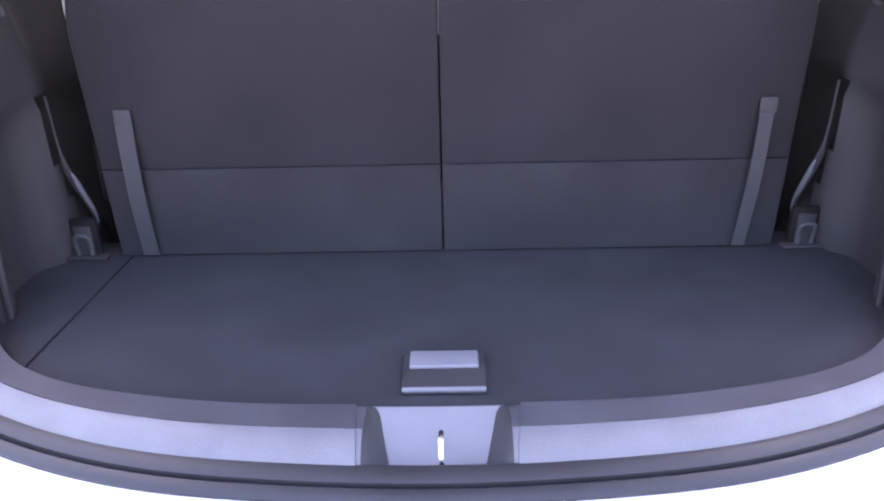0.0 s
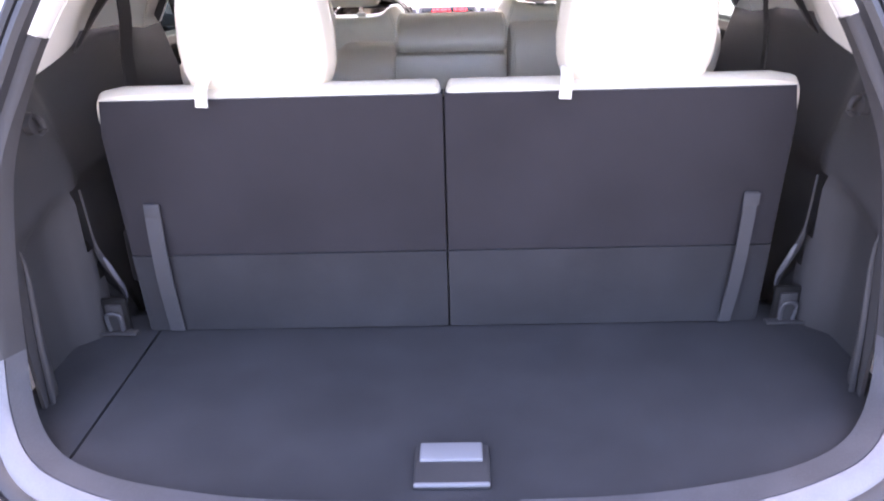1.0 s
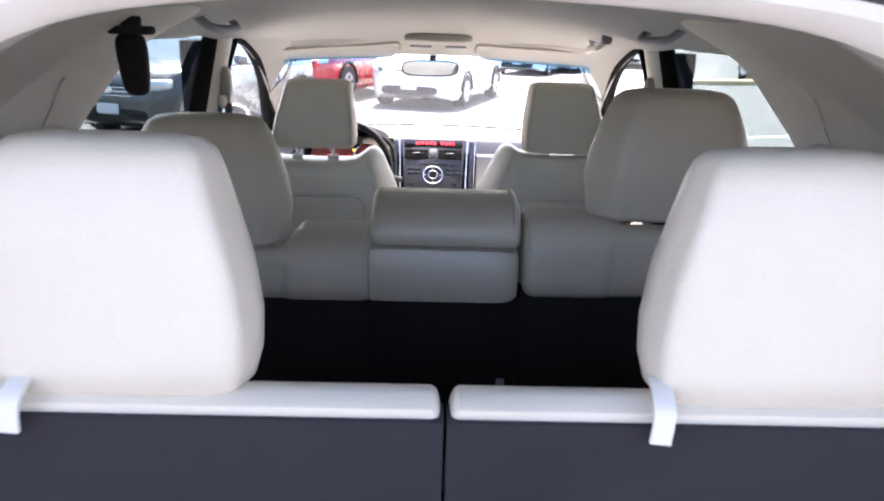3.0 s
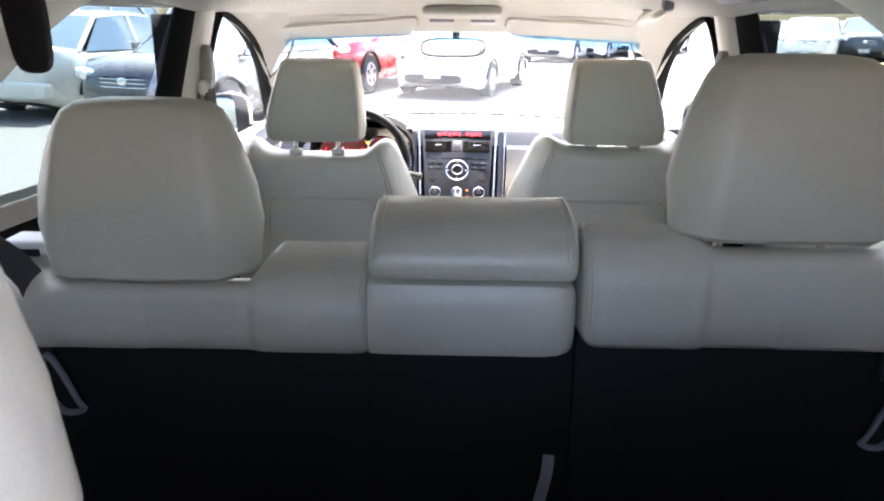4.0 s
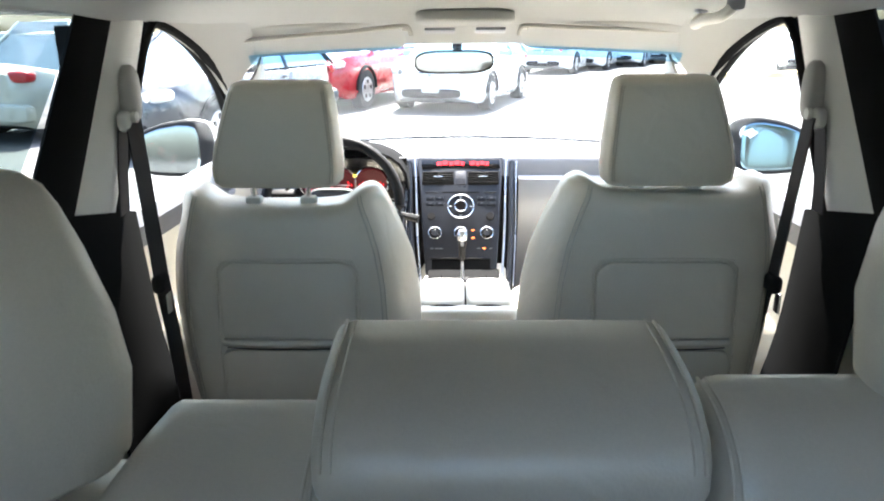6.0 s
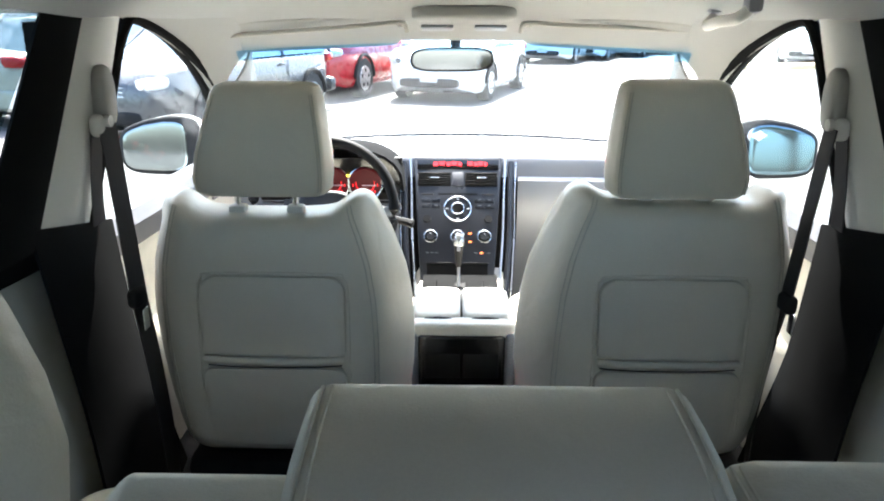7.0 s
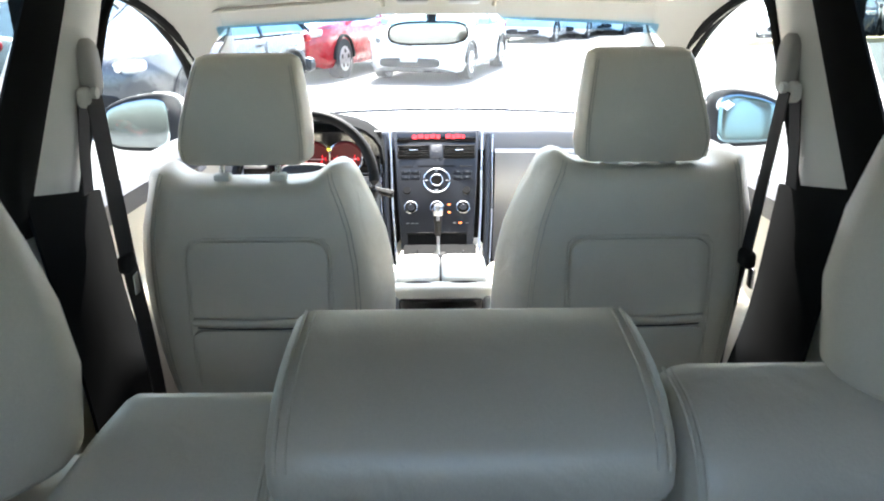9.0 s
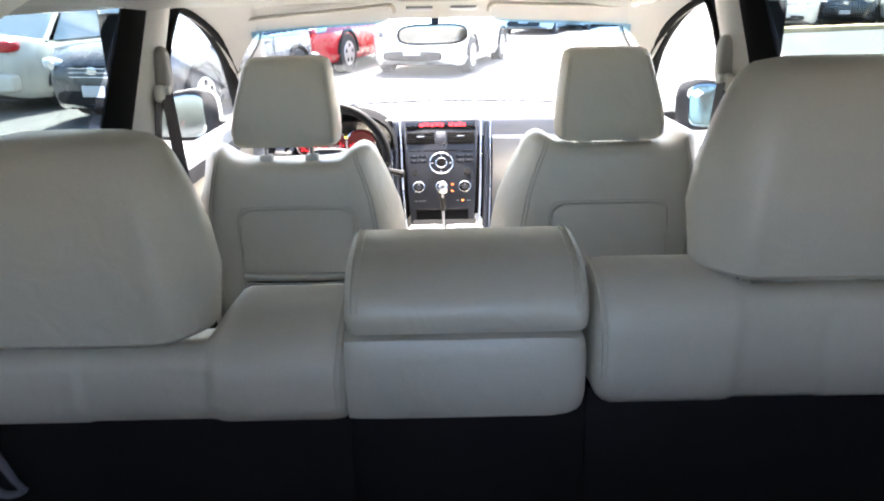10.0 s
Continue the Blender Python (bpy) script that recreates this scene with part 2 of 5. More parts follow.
def roll(x0, x1, prof_at, n=24, r=.02, tight=(1, 1)):
    """A stuffed roll from x0 to x1 with rounded ends; prof_at(x) gives its section, tight scales the rounding of each end."""
    xs = [(0.0, .30), (.08, .18), (.25, .09), (.55, .03), (1.0, .0)]
    a, b = tight
    st = [(x0 + r * u, 1 - k * a) for u, k in xs] + [(x0 + r + (x1 - x0 - 2 * r) * i / n, 1.0) for i in range(1, n)] + [(x1 - r * u, 1 - k * b) for u, k in xs[::-1]]
    return strip_of([(x, shrink(prof_at(x), k)) for x, k in st])


def head_block(cx, levels, n=4):
    """A headrest from levels (z, widest half width, half width of the rear face, rear y, front y)."""
    rings = []
    for z, b, a, yr, yf, *dx in levels:
        ym = lerp(yr, yf, .52)
        mid = cx + sum(dx)
        half = [(0, yr), (a * .7, yr + .0015), (a * .97, yr + .005), (lerp(a, b, .55), lerp(yr, ym, .45)), (b, ym), (b * .93, lerp(ym, yf, .62)), (b * .66, lerp(ym, yf, .95)), (0, yf + .003)]
        ring = [(mid + x, y, z) for x, y in half] + [(mid - x, y, z) for x, y in half[1:-1][::-1]]
        rings.append(smooth_path(ring, n, closed=True))
    return loft(rings)


def lerp(a, b, t):
    return a + (b - a) * t


def table(x, rows):
    """A value read off rows of (x, value), in straight lines."""
    if x <= rows[0][0]:
        return rows[0][1]
    for (a, u), (b, v) in zip(rows, rows[1:]):
        if x <= b:
            return u + (v - u) * (x - a) / (b - a)
    return rows[-1][1]

# ---- ground and car shell ----
def ground_z(x):
    """The car park rises gently towards its far right side."""
    return .008 * min(max(0.0, x - 4.0), 40.0)


bm = bmesh.new()
bmesh.ops.create_grid(bm, x_segments=280, y_segments=280, size=700)
for v in bm.verts:
    v.co.z = ground_z(v.co.x)
ASPHALT = mat("pale_worn_asphalt", (0.090, 0.088, 0.084), 0.9, var=0.25, scale=0.35, fine=60, bump=0.3)
solo("ground", bm, ASPHALT, "pale sunlit asphalt of an open car park", "ground", kind="structure")


def gx(z):
    """Half width of the cabin's side glass and pillars by height."""
    return 0.705 - 0.235 * (z - 1.08)


RING_IN = [(0, .935, .762), (.22, .941, .762), (.37, .966, .762), (.47, .998, .763), (.545, 1.045, .768), (.595, 1.10, .80), (.615, 1.145, .87), (.612, 1.17, .98),
           (.598, 1.205, 1.12), (.565, 1.245, 1.235), (.52, 1.278, 1.325), (.465, 1.302, 1.395), (.40, 1.318, 1.45), (.33, 1.326, 1.488), (.25, 1.332, 1.514), (.13, 1.335, 1.527), (0, 1.335, 1.531)]
RING_OUT = [(0, .850, .760), (.20, .862, .760), (.34, .886, .760), (.47, .932, .760), (.565, .985, .765), (.622, 1.045, .80), (.645, 1.095, .87), (.643, 1.135, 1.0),
            (.616, 1.185, 1.14), (.570, 1.22, 1.25), (.530, 1.245, 1.33), (.482, 1.268, 1.405), (.432, 1.285, 1.462), (.372, 1.298, 1.502), (.285, 1.304, 1.530), (.15, 1.309, 1.545), (0, 1.310, 1.549)]


def ring_curve(half):
    """The whole hatch opening from one half's points, from the sill's middle up the right side and round."""
    left = [(-x, y, z) for x, y, z in half[1:-1]][::-1]
    return smooth_path(half + left, 5, closed=True)


R_IN, R_OUT = ring_curve(RING_IN), ring_curve(RING_OUT)
N = len(R_IN)
LOW = 48


def ring_dirs(i):
    """At point i of the opening: the way outwards, the way off its face, and how far it belongs to the sill."""
    i %= N
    t = (R_OUT[(i + 1) % N] - R_OUT[i - 1]).normalized()
    f = max(0.0, min(1.0, (min(i, N - i) - 19) / 20))
    f = f * f * (3 - 2 * f)
    face = Vector((0, -.40, 1)).normalized().lerp(Vector((0, -1, .1)).normalized(), f).normalized()
    out = t.cross(face).normalized()
    return out, face, 1 - f


def ring_trim(spots, lo, hi, thick):
    """A strip of the opening between its inner and outer curve: rows of (share, height)."""
    rows = []
    for i in range(lo, hi + 1):
        a, b = R_IN[i % N], R_OUT[i % N]
        n = (b - a).cross(R_OUT[(i + 1) % N] - R_OUT[i - 1]).normalized()
        if n.y > 0 or (abs(n.y) < .3 and n.z < 0):
            n = -n
        rows.append([a.lerp(b, f) + n * h for f, h in spots])
    return sheet(rows, thick)


def ring_edge_strip(spots, lo, hi, thick):
    """A strip outside the outer curve: rows of metres outwards and rearwards."""
    rows = []
    for i in range(lo, hi + 1):
        out, face, low = ring_dirs(i)
        rows.append([R_OUT[i % N] + out * (f * (1 + .12 * low)) + face * (h * (1 - .45 * low) - .013 * low) for f, h in spots])
    return sheet(rows, thick)


hatch = thing("hatch_opening", (0, 1.0, 0.76), "hatch opening with dark sill trim, rubber seal and white body flange", "hatch opening", kind="structure")
SILL_ROWS = [(0, .003), (.15, .005), (.45, .007), (.58, .0085), (.66, .0075), (.76, .004), (.9, -.004), (1.0, -.012), (1.01, -.03)]
for lo, hi in ((-30, -2), (2, 30)):
    part("sill_trim", ring_trim(SILL_ROWS[:4], lo, hi, .004), SILLIN, hatch, "dark plastic sill trim")
    # The crest's brighter sheen is put into its colour, along with its scuffs.
    part("scuff_sheen_edge", ring_trim(SILL_ROWS[3:], lo, hi, .004), SILL, hatch, "scuffed outer edge of the sill, sheen put into its paler colour")
for lo, hi in ((-LOW, -30), (30, LOW)):
    part("side_garnish", ring_trim(SILL_ROWS, lo, hi, .004), DARKTRIM, hatch, "dark plastic side garnish")
part("header_trim", ring_trim([(0, .0), (.3, .006), (.75, .006), (1.0, -.004)], LOW, N - LOW, .004), GREYL, hatch, "cream plastic garnish over the opening")
part("seal", ring_edge_strip([(-.002, .0), (.002, .012), (.010, .017), (.019, .012), (.021, .002)], 0, N, .003), RUBBER, hatch, "black rubber weather seal")
part("seal_lip", ring_edge_strip([(.021, .002), (.024, .010), (.031, .012), (.037, .006), (.038, -.004)], 0, N, .003), RUBBER, hatch, "second lip of the weather seal")
part("flange", ring_edge_strip([(.036, -.002), (.042, .001), (.058, .002), (.072, -.004), (.078, -.03), (.080, -.08)], -LOW, LOW, .003), WHITEP, hatch, "white painted body flange")
part("flange", ring_edge_strip([(.036, -.002), (.046, .0), (.058, -.004), (.064, -.03)], LOW, N - LOW, .003), WHITEP, hatch, "white painted roof gutter")

# latch pocket in the sill: a tray that falls towards the rear between two flared cheeks
pocket = thing("latch_pocket", (0, .90, .765), "pale grey plastic striker pocket set in the boot sill", "latch")
LINES = [(.936, .765, .765), (.930, .768, .768), (.924, .769, .765), (.905, .7705, .754), (.886, .7725, .744), (.868, .765, .735), (.857, .757, .732), (.853, .752, .743), (.850, .747, .744), (.8485, .738, .738)]
KS = list(np.linspace(0, 1, len(LINES)))
def flare(k):
    """Half width of the pocket's pale floor, narrowing towards the rear."""
    return lerp(.0735, .043, min(1.0, k / .72))
def tray(cols):
    """cols: (share of the floor's half width, share of the cheek beyond it, depth)."""
    rows = []
    for u, v, deep in cols:
        row = []
        for (y, hi, lo), k in zip(LINES, KS):
            x = lerp(u * flare(k), math.copysign(.0785, u), v)
            row.append((x, y + .16 * x * x, lerp(hi, lo, deep)))
        rows.append(row)
    return sheet(rows, .004)
part("tray", tray([(u, 0, 1) for u in (-1, -.5, 0, .5, 1)]), GREYP, pocket)
for sgn in (-1, 1):
    part("cheek", tray([(sgn, v, d) for v, d in ((.02, 1), (.3, .80), (.65, .42), (.92, .08), (1.0, .0))]), DARKTRIM, pocket, "flared side of the pocket")
    rim = [[(sgn * x, y + .16 * x * x, z) for y, z, q in LINES] for x in (.0787, .084, .0905)]
    # Rear part of the rim in the paler tone that includes painted sheen.
    part("rim", sheet([r[4:] for r in rim], .004), SILL, pocket, "scuffed rim beside the pocket, sheen put into its paler colour")
    part("rim", sheet([r[:5] for r in rim], .004), SILLIN, pocket, "dark rim beside the pocket")
part("striker", tube(smooth_path([(.004, .862, .732), (.004, .860, .762), (.004, .884, .768), (.004, .888, .744)], 4), .0035, 8), CHROME, pocket, "steel striker loop")

# bumper and body skin round the cabin
bm = sheet([[(x, .70 + .25 * abs(x) ** 2.2 + dy, z) for x in np.linspace(-.93, .93, 25)] for dy, z in [(.14, .69), (.06, .685), (.0, .67), (-.035, .62), (-.04, .5), (-.02, .32)]], .005)
solo("rear_bumper", bm, WHITEP, "white painted rear bumper below the boot sill", "bumper", kind="structure")
ROOF_Z = [(1.25, 1.60), (1.7, 1.655), (2.4, 1.68), (3.0, 1.65), (3.4, 1.58), (3.75, 1.47)]
for s, side in ((1, "right"), (-1, "left")):
    rows = []
    for y in np.linspace(1.05, 5.0, 26):
        rows.append([(s * x, y, z) for x, z in [(.93, .28), (.955, .5), (.965, .75), (.95, .90), (.90, .985), (.80, 1.02)]])
    solo("body_side_" + side, sheet(rows, .006), WHITEP, "white painted outer body side of the car", "car body", kind="structure")
for s, side in ((1, "right"), (-1, "left")):
    SIDE = [(.81, 1.00, 1.06, 2.02), (.79, 1.16, 1.14, 2.06), (.765, 1.26, 1.20, 2.12), (.73, 1.37, 1.26, 2.24), (.69, 1.47, 1.30, 2.36), (.63, 1.555, 1.32, 2.42)]
    def quarter(name, lo, hi, f0, f1):
        rows = [[(s * x, lerp(y0, y1, f), z) for x, z, y0, y1 in SIDE[lo:hi]] for f in np.linspace(f0, f1, 8)]
        solo(name + side, sheet(rows, .006), WHITEP, "white painted rear quarter of the car body", "car body", kind="structure")
    quarter("quarter_panel_lower_", 0, 2, 0, 1)
    quarter("quarter_panel_rear_", 1, 5, 0, .52)
    quarter("quarter_panel_upper_", 4, 6, 0, 1)
    rows = [[(s * x, y, z) for x, z in [(.645, 1.462), (.665, 1.49), (.66, 1.525), (.62, 1.56)]] for y in np.linspace(2.3, 3.15, 8)]
    solo("roof_side_" + side, sheet(rows, .006), WHITEP, "white painted roof side above the doors", "car body", kind="structure")
rows = [[(x, y, table(y, ROOF_Z) - .14 * abs(x / .62) ** 3.2) for x in np.linspace(-.64, .64, 19)] for y in np.linspace(1.27, 3.74, 22)]
solo("roof", sheet(rows, .006), WHITEP, "white painted roof skin of the car", "roof", kind="structure")

# headliner
HEAD_Z = [(1.34, 1.535), (1.7, 1.56), (2.2, 1.575), (2.7, 1.565), (3.1, 1.535), (3.4, 1.49), (3.6, 1.447), (3.74, 1.404)]
rows = [[(x, y, table(y, HEAD_Z) - table(y, [(2.9, .085), (3.4, .045), (3.74, .026)]) * abs(x / .60) ** 3.4) for x in np.linspace(-.61, .61, 21)] for y in np.linspace(1.34, 3.74, 30)]
solo("ceiling", sheet(rows, .005), FELT, "pale felt headliner of the car", "headliner", kind="structure")

# cabin floor
rows = [[(x, y, .40) for x in np.linspace(-.78, .78, 5)] for y in np.linspace(1.42, 4.6, 5)]
solo("floor", sheet(rows, .01), CARPET, "dark carpeted cabin floor", "floor", kind="structure")
# boot floor with a lift-out board and a strip beside it
EDGE = [(0, .930), (.22, .936), (.37, .961), (.47, .993), (.545, 1.04), (.60, 1.095), (.64, 1.15)]
def boot_piece(x0, x1, z):
    cols = np.linspace(x0, x1, 24)
    return sheet([[(x, lerp(table(abs(x), EDGE), 1.44, f), z) for f in np.linspace(0, 1, 10)] for x in cols], .02)
boot_floor = solo("boot_floor", boot_piece(-.517, .66, .760), CARPET, "dark carpeted boot floor board", "boot floor", kind="structure")
solo("boot_floor_strip", boot_piece(-.66, -.5225, .7585), CARPET, "dark carpeted floor strip beside the boot board", "boot floor", kind="structure")
rows = [[(x, y, .735) for x in (-.66, .66)] for y in (.95, 1.5)]
solo("boot_underfloor", sheet(rows, .01), BLACK, "black tray under the boot floor", "boot floor", kind="structure")
rows = [[(x, 1.44, z) for x in np.linspace(-.66, .66, 4)] for z in (.40, .758)]
solo("boot_riser", sheet(rows, .01), BLACK, "black riser below the third-row seats", "panel", kind="structure")

lift = part("lift_handle", rb((.0065, 1.004, .763), (.100, .082, .008), .006, 3), DARKTRIM, boot_floor, "dark recessed bezel of the lift handle")
part("grip", rb((.006, 1.026, .769), (.084, .036, .006), .003, 3, None), GREYP, lift, "pale grey finger grip")
part("lip", rb((.0065, .966, .7665), (.098, .006, .006), .0025), GREYP, lift)

# side trim of the boot: an upper shelf that overhangs a shallow side bay
def boot_side(s):
    rows = []
    for y in np.linspace(1.15, 2.05, 46):
        row = []
        for z in [.42, .60, .745, .758, .80, .86, .92, .98, 1.01, 1.03, 1.045, 1.06, 1.10, 1.16, 1.22, 1.250, 1.262]:
            upper = table(z, [(1.02, .618), (1.06, .618), (1.25, .668), (1.262, .70)])
            k = max(0.0, min(1.0, (y - 1.185) / .07)) * max(0.0, min(1.0, (1.372 - y) / .05))
            bay = .612 + .040 * k * k * (3 - 2 * k) * max(0.0, min(1.0, (1.035 - z) / .03))
            if y >= 1.365:
                edge = 1.385 + max(0, .93 - z) * .62 - max(0, z - .93) * .1
                bay = .612 if y < edge else .66
            x = bay if z < 1.03 else upper
            if z >= 1.03 and y > 1.40:
                x = upper + min((y - 1.40) * .5, .02)
            near = max(0.0, min(1.0, (1.36 - y) / .14))
            edge_x = table(z, [(.98, .618), (1.12, .605), (1.235, .575), (1.262, .56)])
            if z > 1.0:
                x = lerp(x, min(x, edge_x), near)
            row.append((s * x, max(y, table(z, [(.86, 1.15), (.98, 1.17), (1.12, 1.207), (1.235, 1.248), (1.262, 1.255)])), z))
        rows.append(row)
    return sheet(rows, .006)


for s, side in ((1, "right"), (-1, "left")):
    solo("boot_side_" + side, boot_side(s), DARKTRIM, "dark grained plastic side trim of the boot", "side trim", kind="structure", sharp=50)
    rib = tube(smooth_path([(s * .618, 1.195, 1.02), (s * .612, 1.197, .98), (s * .609, 1.185, .92), (s * .607, 1.173, .862), (s * .605, 1.160, .762)], 4), [.002] * 3 + [.003] * 3 + [.0045] * 11, 8, flat=.8)
    solo("trim_rib_" + side, rib, DARKTRIM, "rounded rib of dark side trim", "side trim", kind="structure")
    lip_path = smooth_path([(s * .604, 1.378, 1.03), (s * .602, 1.380, .95), (s * .600, 1.388, .905), (s * .597, 1.425, .835), (s * .597, 1.437, .79)], 5)
    solo("trim_lip_" + side, tube(lip_path, [.0022] * 7 + [.003, .0045, .0055, .006, .006, .006, .006, .0055, .0045, .004, .0035, .003, .003, .003], 8), DARKTRIM, "worn edge of the dark side trim", "side trim", kind="structure")
    # Pale strip that paints the bright highlight along the worn lip.
    worn = smooth_path([(s * .5985, 1.383, .912), (s * .5965, 1.393, .893), (s * .594, 1.415, .850), (s * .593, 1.430, .822), (s * .593, 1.4345, .800)], 4)
    solo("worn_highlight_" + side, tube(worn, [.001, .002, .003, .0038, .0042, .0045, .0045, .0045, .0045, .0042, .004, .0036, .003, .0025, .002, .0015, .001], 8), GREYP, "worn edge of the side trim with a highlight put into its colour", "side trim", kind="structure")
    tie = thing("tie_down", (s * .592, 1.37, .785), "metal tie-down loop in a dark bezel beside the third-row seat", "tie-down", "boot tie-downs")
    part("bezel", merged(rb((s * .592, 1.379, .787), (.048, .012, .084), .006, 2)), BLACK, tie)
    part("cup", rb((s * .592, 1.3725, .790), (.030, .006, .056), .004, 2), DARKTRIM, tie, "grey recessed cup")
    part("loop", tube(smooth_path([(s * .592 - .011, 1.368, .768), (s * .592 - .011, 1.364, .800), (s * .592 + .011, 1.364, .800), (s * .592 + .011, 1.368, .768)], 5), .0035, 8), SILLIN, tie, "dull grey loop")
    part("base", rb((s * .590, 1.367, .7645), (.070, .018, .006), .003), DARKTRIM, tie, "dark plastic foot")
    hook = thing("bag_hook", (s * .62, 1.312, 1.16), "small grey plastic bag hook on the boot side", "hook", "boot hooks")
    part("plate", cyl((s * .640, 1.312, 1.16), (s * .609, 1.310, 1.16), .020, .016, 20), DARKTRIM, hook)
    part("claw", tube(smooth_path([(s * .612, 1.310, 1.170), (s * .600, 1.308, 1.168), (s * .596, 1.308, 1.152), (s * .604, 1.309, 1.146)], 4), .0045, 8), DARKTRIM, hook)

# upper side trim: D and C pillars
def ruled(a, b, n, bulge=0.0, way=(1, 0, 0), thick=.006):
    """A sheet from curve a to curve b, bulged between them."""
    rows = []
    for i in range(n + 1):
        f = i / n
        k = bulge * math.sin(math.pi * f)
        rows.append([Vector(p).lerp(Vector(q), f) + Vector(way) * k for p, q in zip(a, b)])
    return sheet(rows, thick)


for s, side in ((1, "right"), (-1, "left")):
    ring_edge = smooth_path([(s * .562, 1.249, 1.245), (s * .52, 1.280, 1.325), (s * .465, 1.304, 1.395), (s * .40, 1.320, 1.45), (s * .33, 1.328, 1.488)], 5)
    mid = smooth_path([(s * .672, 1.62, 1.256), (s * .645, 1.63, 1.32), (s * .612, 1.645, 1.38), (s * .545, 1.66, 1.455), (s * .42, 1.67, 1.530)], 5)
    solo("d_pillar_" + side, ruled(ring_edge, mid, 8, -.012, (s, 0, 0)), GREYL, "cream plastic trim of the rear pillar", "pillar trim", kind="structure")
    mid2 = [p + Vector((s * .006, .004, 0)) for p in mid]
    cut1 = smooth_path([(s * .672, 1.800, 1.245), (s * .668, 1.830, 1.305), (s * .660, 1.865, 1.362), (s * .630, 1.98, 1.425), (s * .47, 2.06, 1.540)], 5)
    cut2 = smooth_path([(s * .670, 1.915, 1.222), (s * .668, 1.975, 1.285), (s * .660, 2.040, 1.350), (s * .635, 2.10, 1.430), (s * .47, 2.15, 1.544)], 5)
    front_edge = smooth_path([(s * gx(1.235), 2.02, 1.235), (s * gx(1.31), 2.10, 1.31), (s * gx(1.38), 2.20, 1.38), (s * gx(1.46), 2.36, 1.46), (s * .47, 2.42, 1.548)], 5)
    solo("d_pillar_front_" + side, ruled(mid2, cut1, 5, -.006, (s, 0, 0)), GREYL, "pale trim behind the quarter window", "pillar trim", kind="structure")
    solo("quarter_header_" + side, ruled(cut1[14:], cut2[14:], 3, .0, (s, 0, 0)), GREYL, "pale trim over the quarter window", "pillar trim", kind="structure")
    solo("c_pillar_" + side, ruled(cut2, front_edge, 6, -.014, (s, 0, 0)), GREYL, "pale plastic trim between rear door and quarter window", "pillar trim", kind="structure")
    inner1 = [p + Vector((s * .003, -.006, 0)) for p in cut1[:17]]
    inner2 = [p + Vector((s * .003, .006, 0)) for p in cut2[:17]]
    solo("quarter_trim_" + side, ruled(inner1, inner2, 6, .010, (s, 0, 0), .004), GREYL, "pale smooth trim panel closing the rear quarter", "pillar trim", kind="structure")
    solo("quarter_seal_" + side, tube([p + Vector((s * .004, 0, 0)) for p in cut1[:9]], .0035, 8), RUBBER, "dark gap along the quarter trim", "pillar trim", kind="structure")
    # roof rail over the doors
    a = smooth_path([(s * .50, 2.36, 1.545), (s * .50, 2.9, 1.53), (s * .50, 3.2, 1.51), (s * .52, 3.45, 1.452), (s * .56, 3.70, 1.384)], 5)
    b = smooth_path([(s * .625, 2.36, 1.468), (s * .625, 2.9, 1.472), (s * .622, 3.12, 1.452), (s * .632, 3.42, 1.372), (s * .650, 3.68, 1.245)], 5)
    solo("roof_rail_" + side, ruled(a, b, 6, .012, (s * .4, 0, 1)), FELT, "pale felt-covered roof rail above the doors", "roof rail", kind="structure")
    # A pillar
    a = smooth_path([(s * .56, 3.70, 1.384), (s * .60, 3.88, 1.29), (s * .64, 4.14, 1.14), (s * .67, 4.36, 1.02)], 5)
    b = smooth_path([(s * .650, 3.68, 1.245), (s * .665, 3.80, 1.17), (s * .685, 3.95, 1.09), (s * .70, 4.08, 1.02)], 5)
    solo("a_pillar_" + side, ruled(a, b, 5, -.018, (s, 0, 0)), FELT, "pale trimmed windscreen pillar", "pillar trim", kind="structure")
    # B pillar: pale above, dark below
    a = [(s * (.643 - .06 * (z - 1.3)), 2.746 + (z - 1.13) * .60, z) for z in (1.148, 1.2, 1.3, 1.4, 1.475)]
    b = [(s * (gx(z) + .0), y, z) for z, y in [(1.086, 3.040), (1.2, 3.045), (1.3, 3.055), (1.4, 3.065), (1.475, 3.07)]]
    solo("b_pillar_" + side, ruled(smooth_path(a, 3), smooth_path(b, 3), 8, -.020, (s, 0, 0)), GREYL, "cream plastic upper trim of the door pillar", "pillar trim", kind="structure")
    a = [(s * x, y, z) for z, y, x in [(.42, 2.86, .645), (.60, 2.84, .648), (.80, 2.82, .652), (1.0, 2.775, .650), (1.158, 2.735, .646)]]
    b = [(s * x, y, z) for z, y, x in [(.42, 3.27, .676), (.60, 3.19, .676), (.80, 3.107, .676), (1.0, 3.068, .677), (1.090, 3.055, .678)]]
    solo("b_pillar_foot_" + side, ruled(smooth_path(a, 3), smooth_path(b, 3), 8, -.008, (s, 0, 0)), FRAMEB, "dark plastic lower trim of the door pillar", "pillar trim", kind="structure")
    # Unseen block, added to keep front door light off the rear door panel.
    solo("leak_block_" + side, rb((s * .715, 3.020, .935), (.07, .066, 1.03), .006), FRAMEB, "unseen black block behind the door pillar trim, added against a light leak", "pillar trim", kind="structure")
    # dark frames round the door glass
    zs = np.linspace(1.125, 1.475, 6)
    a = [(s * (.646 - .06 * (z - 1.3)), 2.725 + (z - 1.3) * .70, z) for z in zs]
    b = [(s * (.640 - .06 * (z - 1.3)), 2.752 + (z - 1.13) * .60, z) for z in zs]
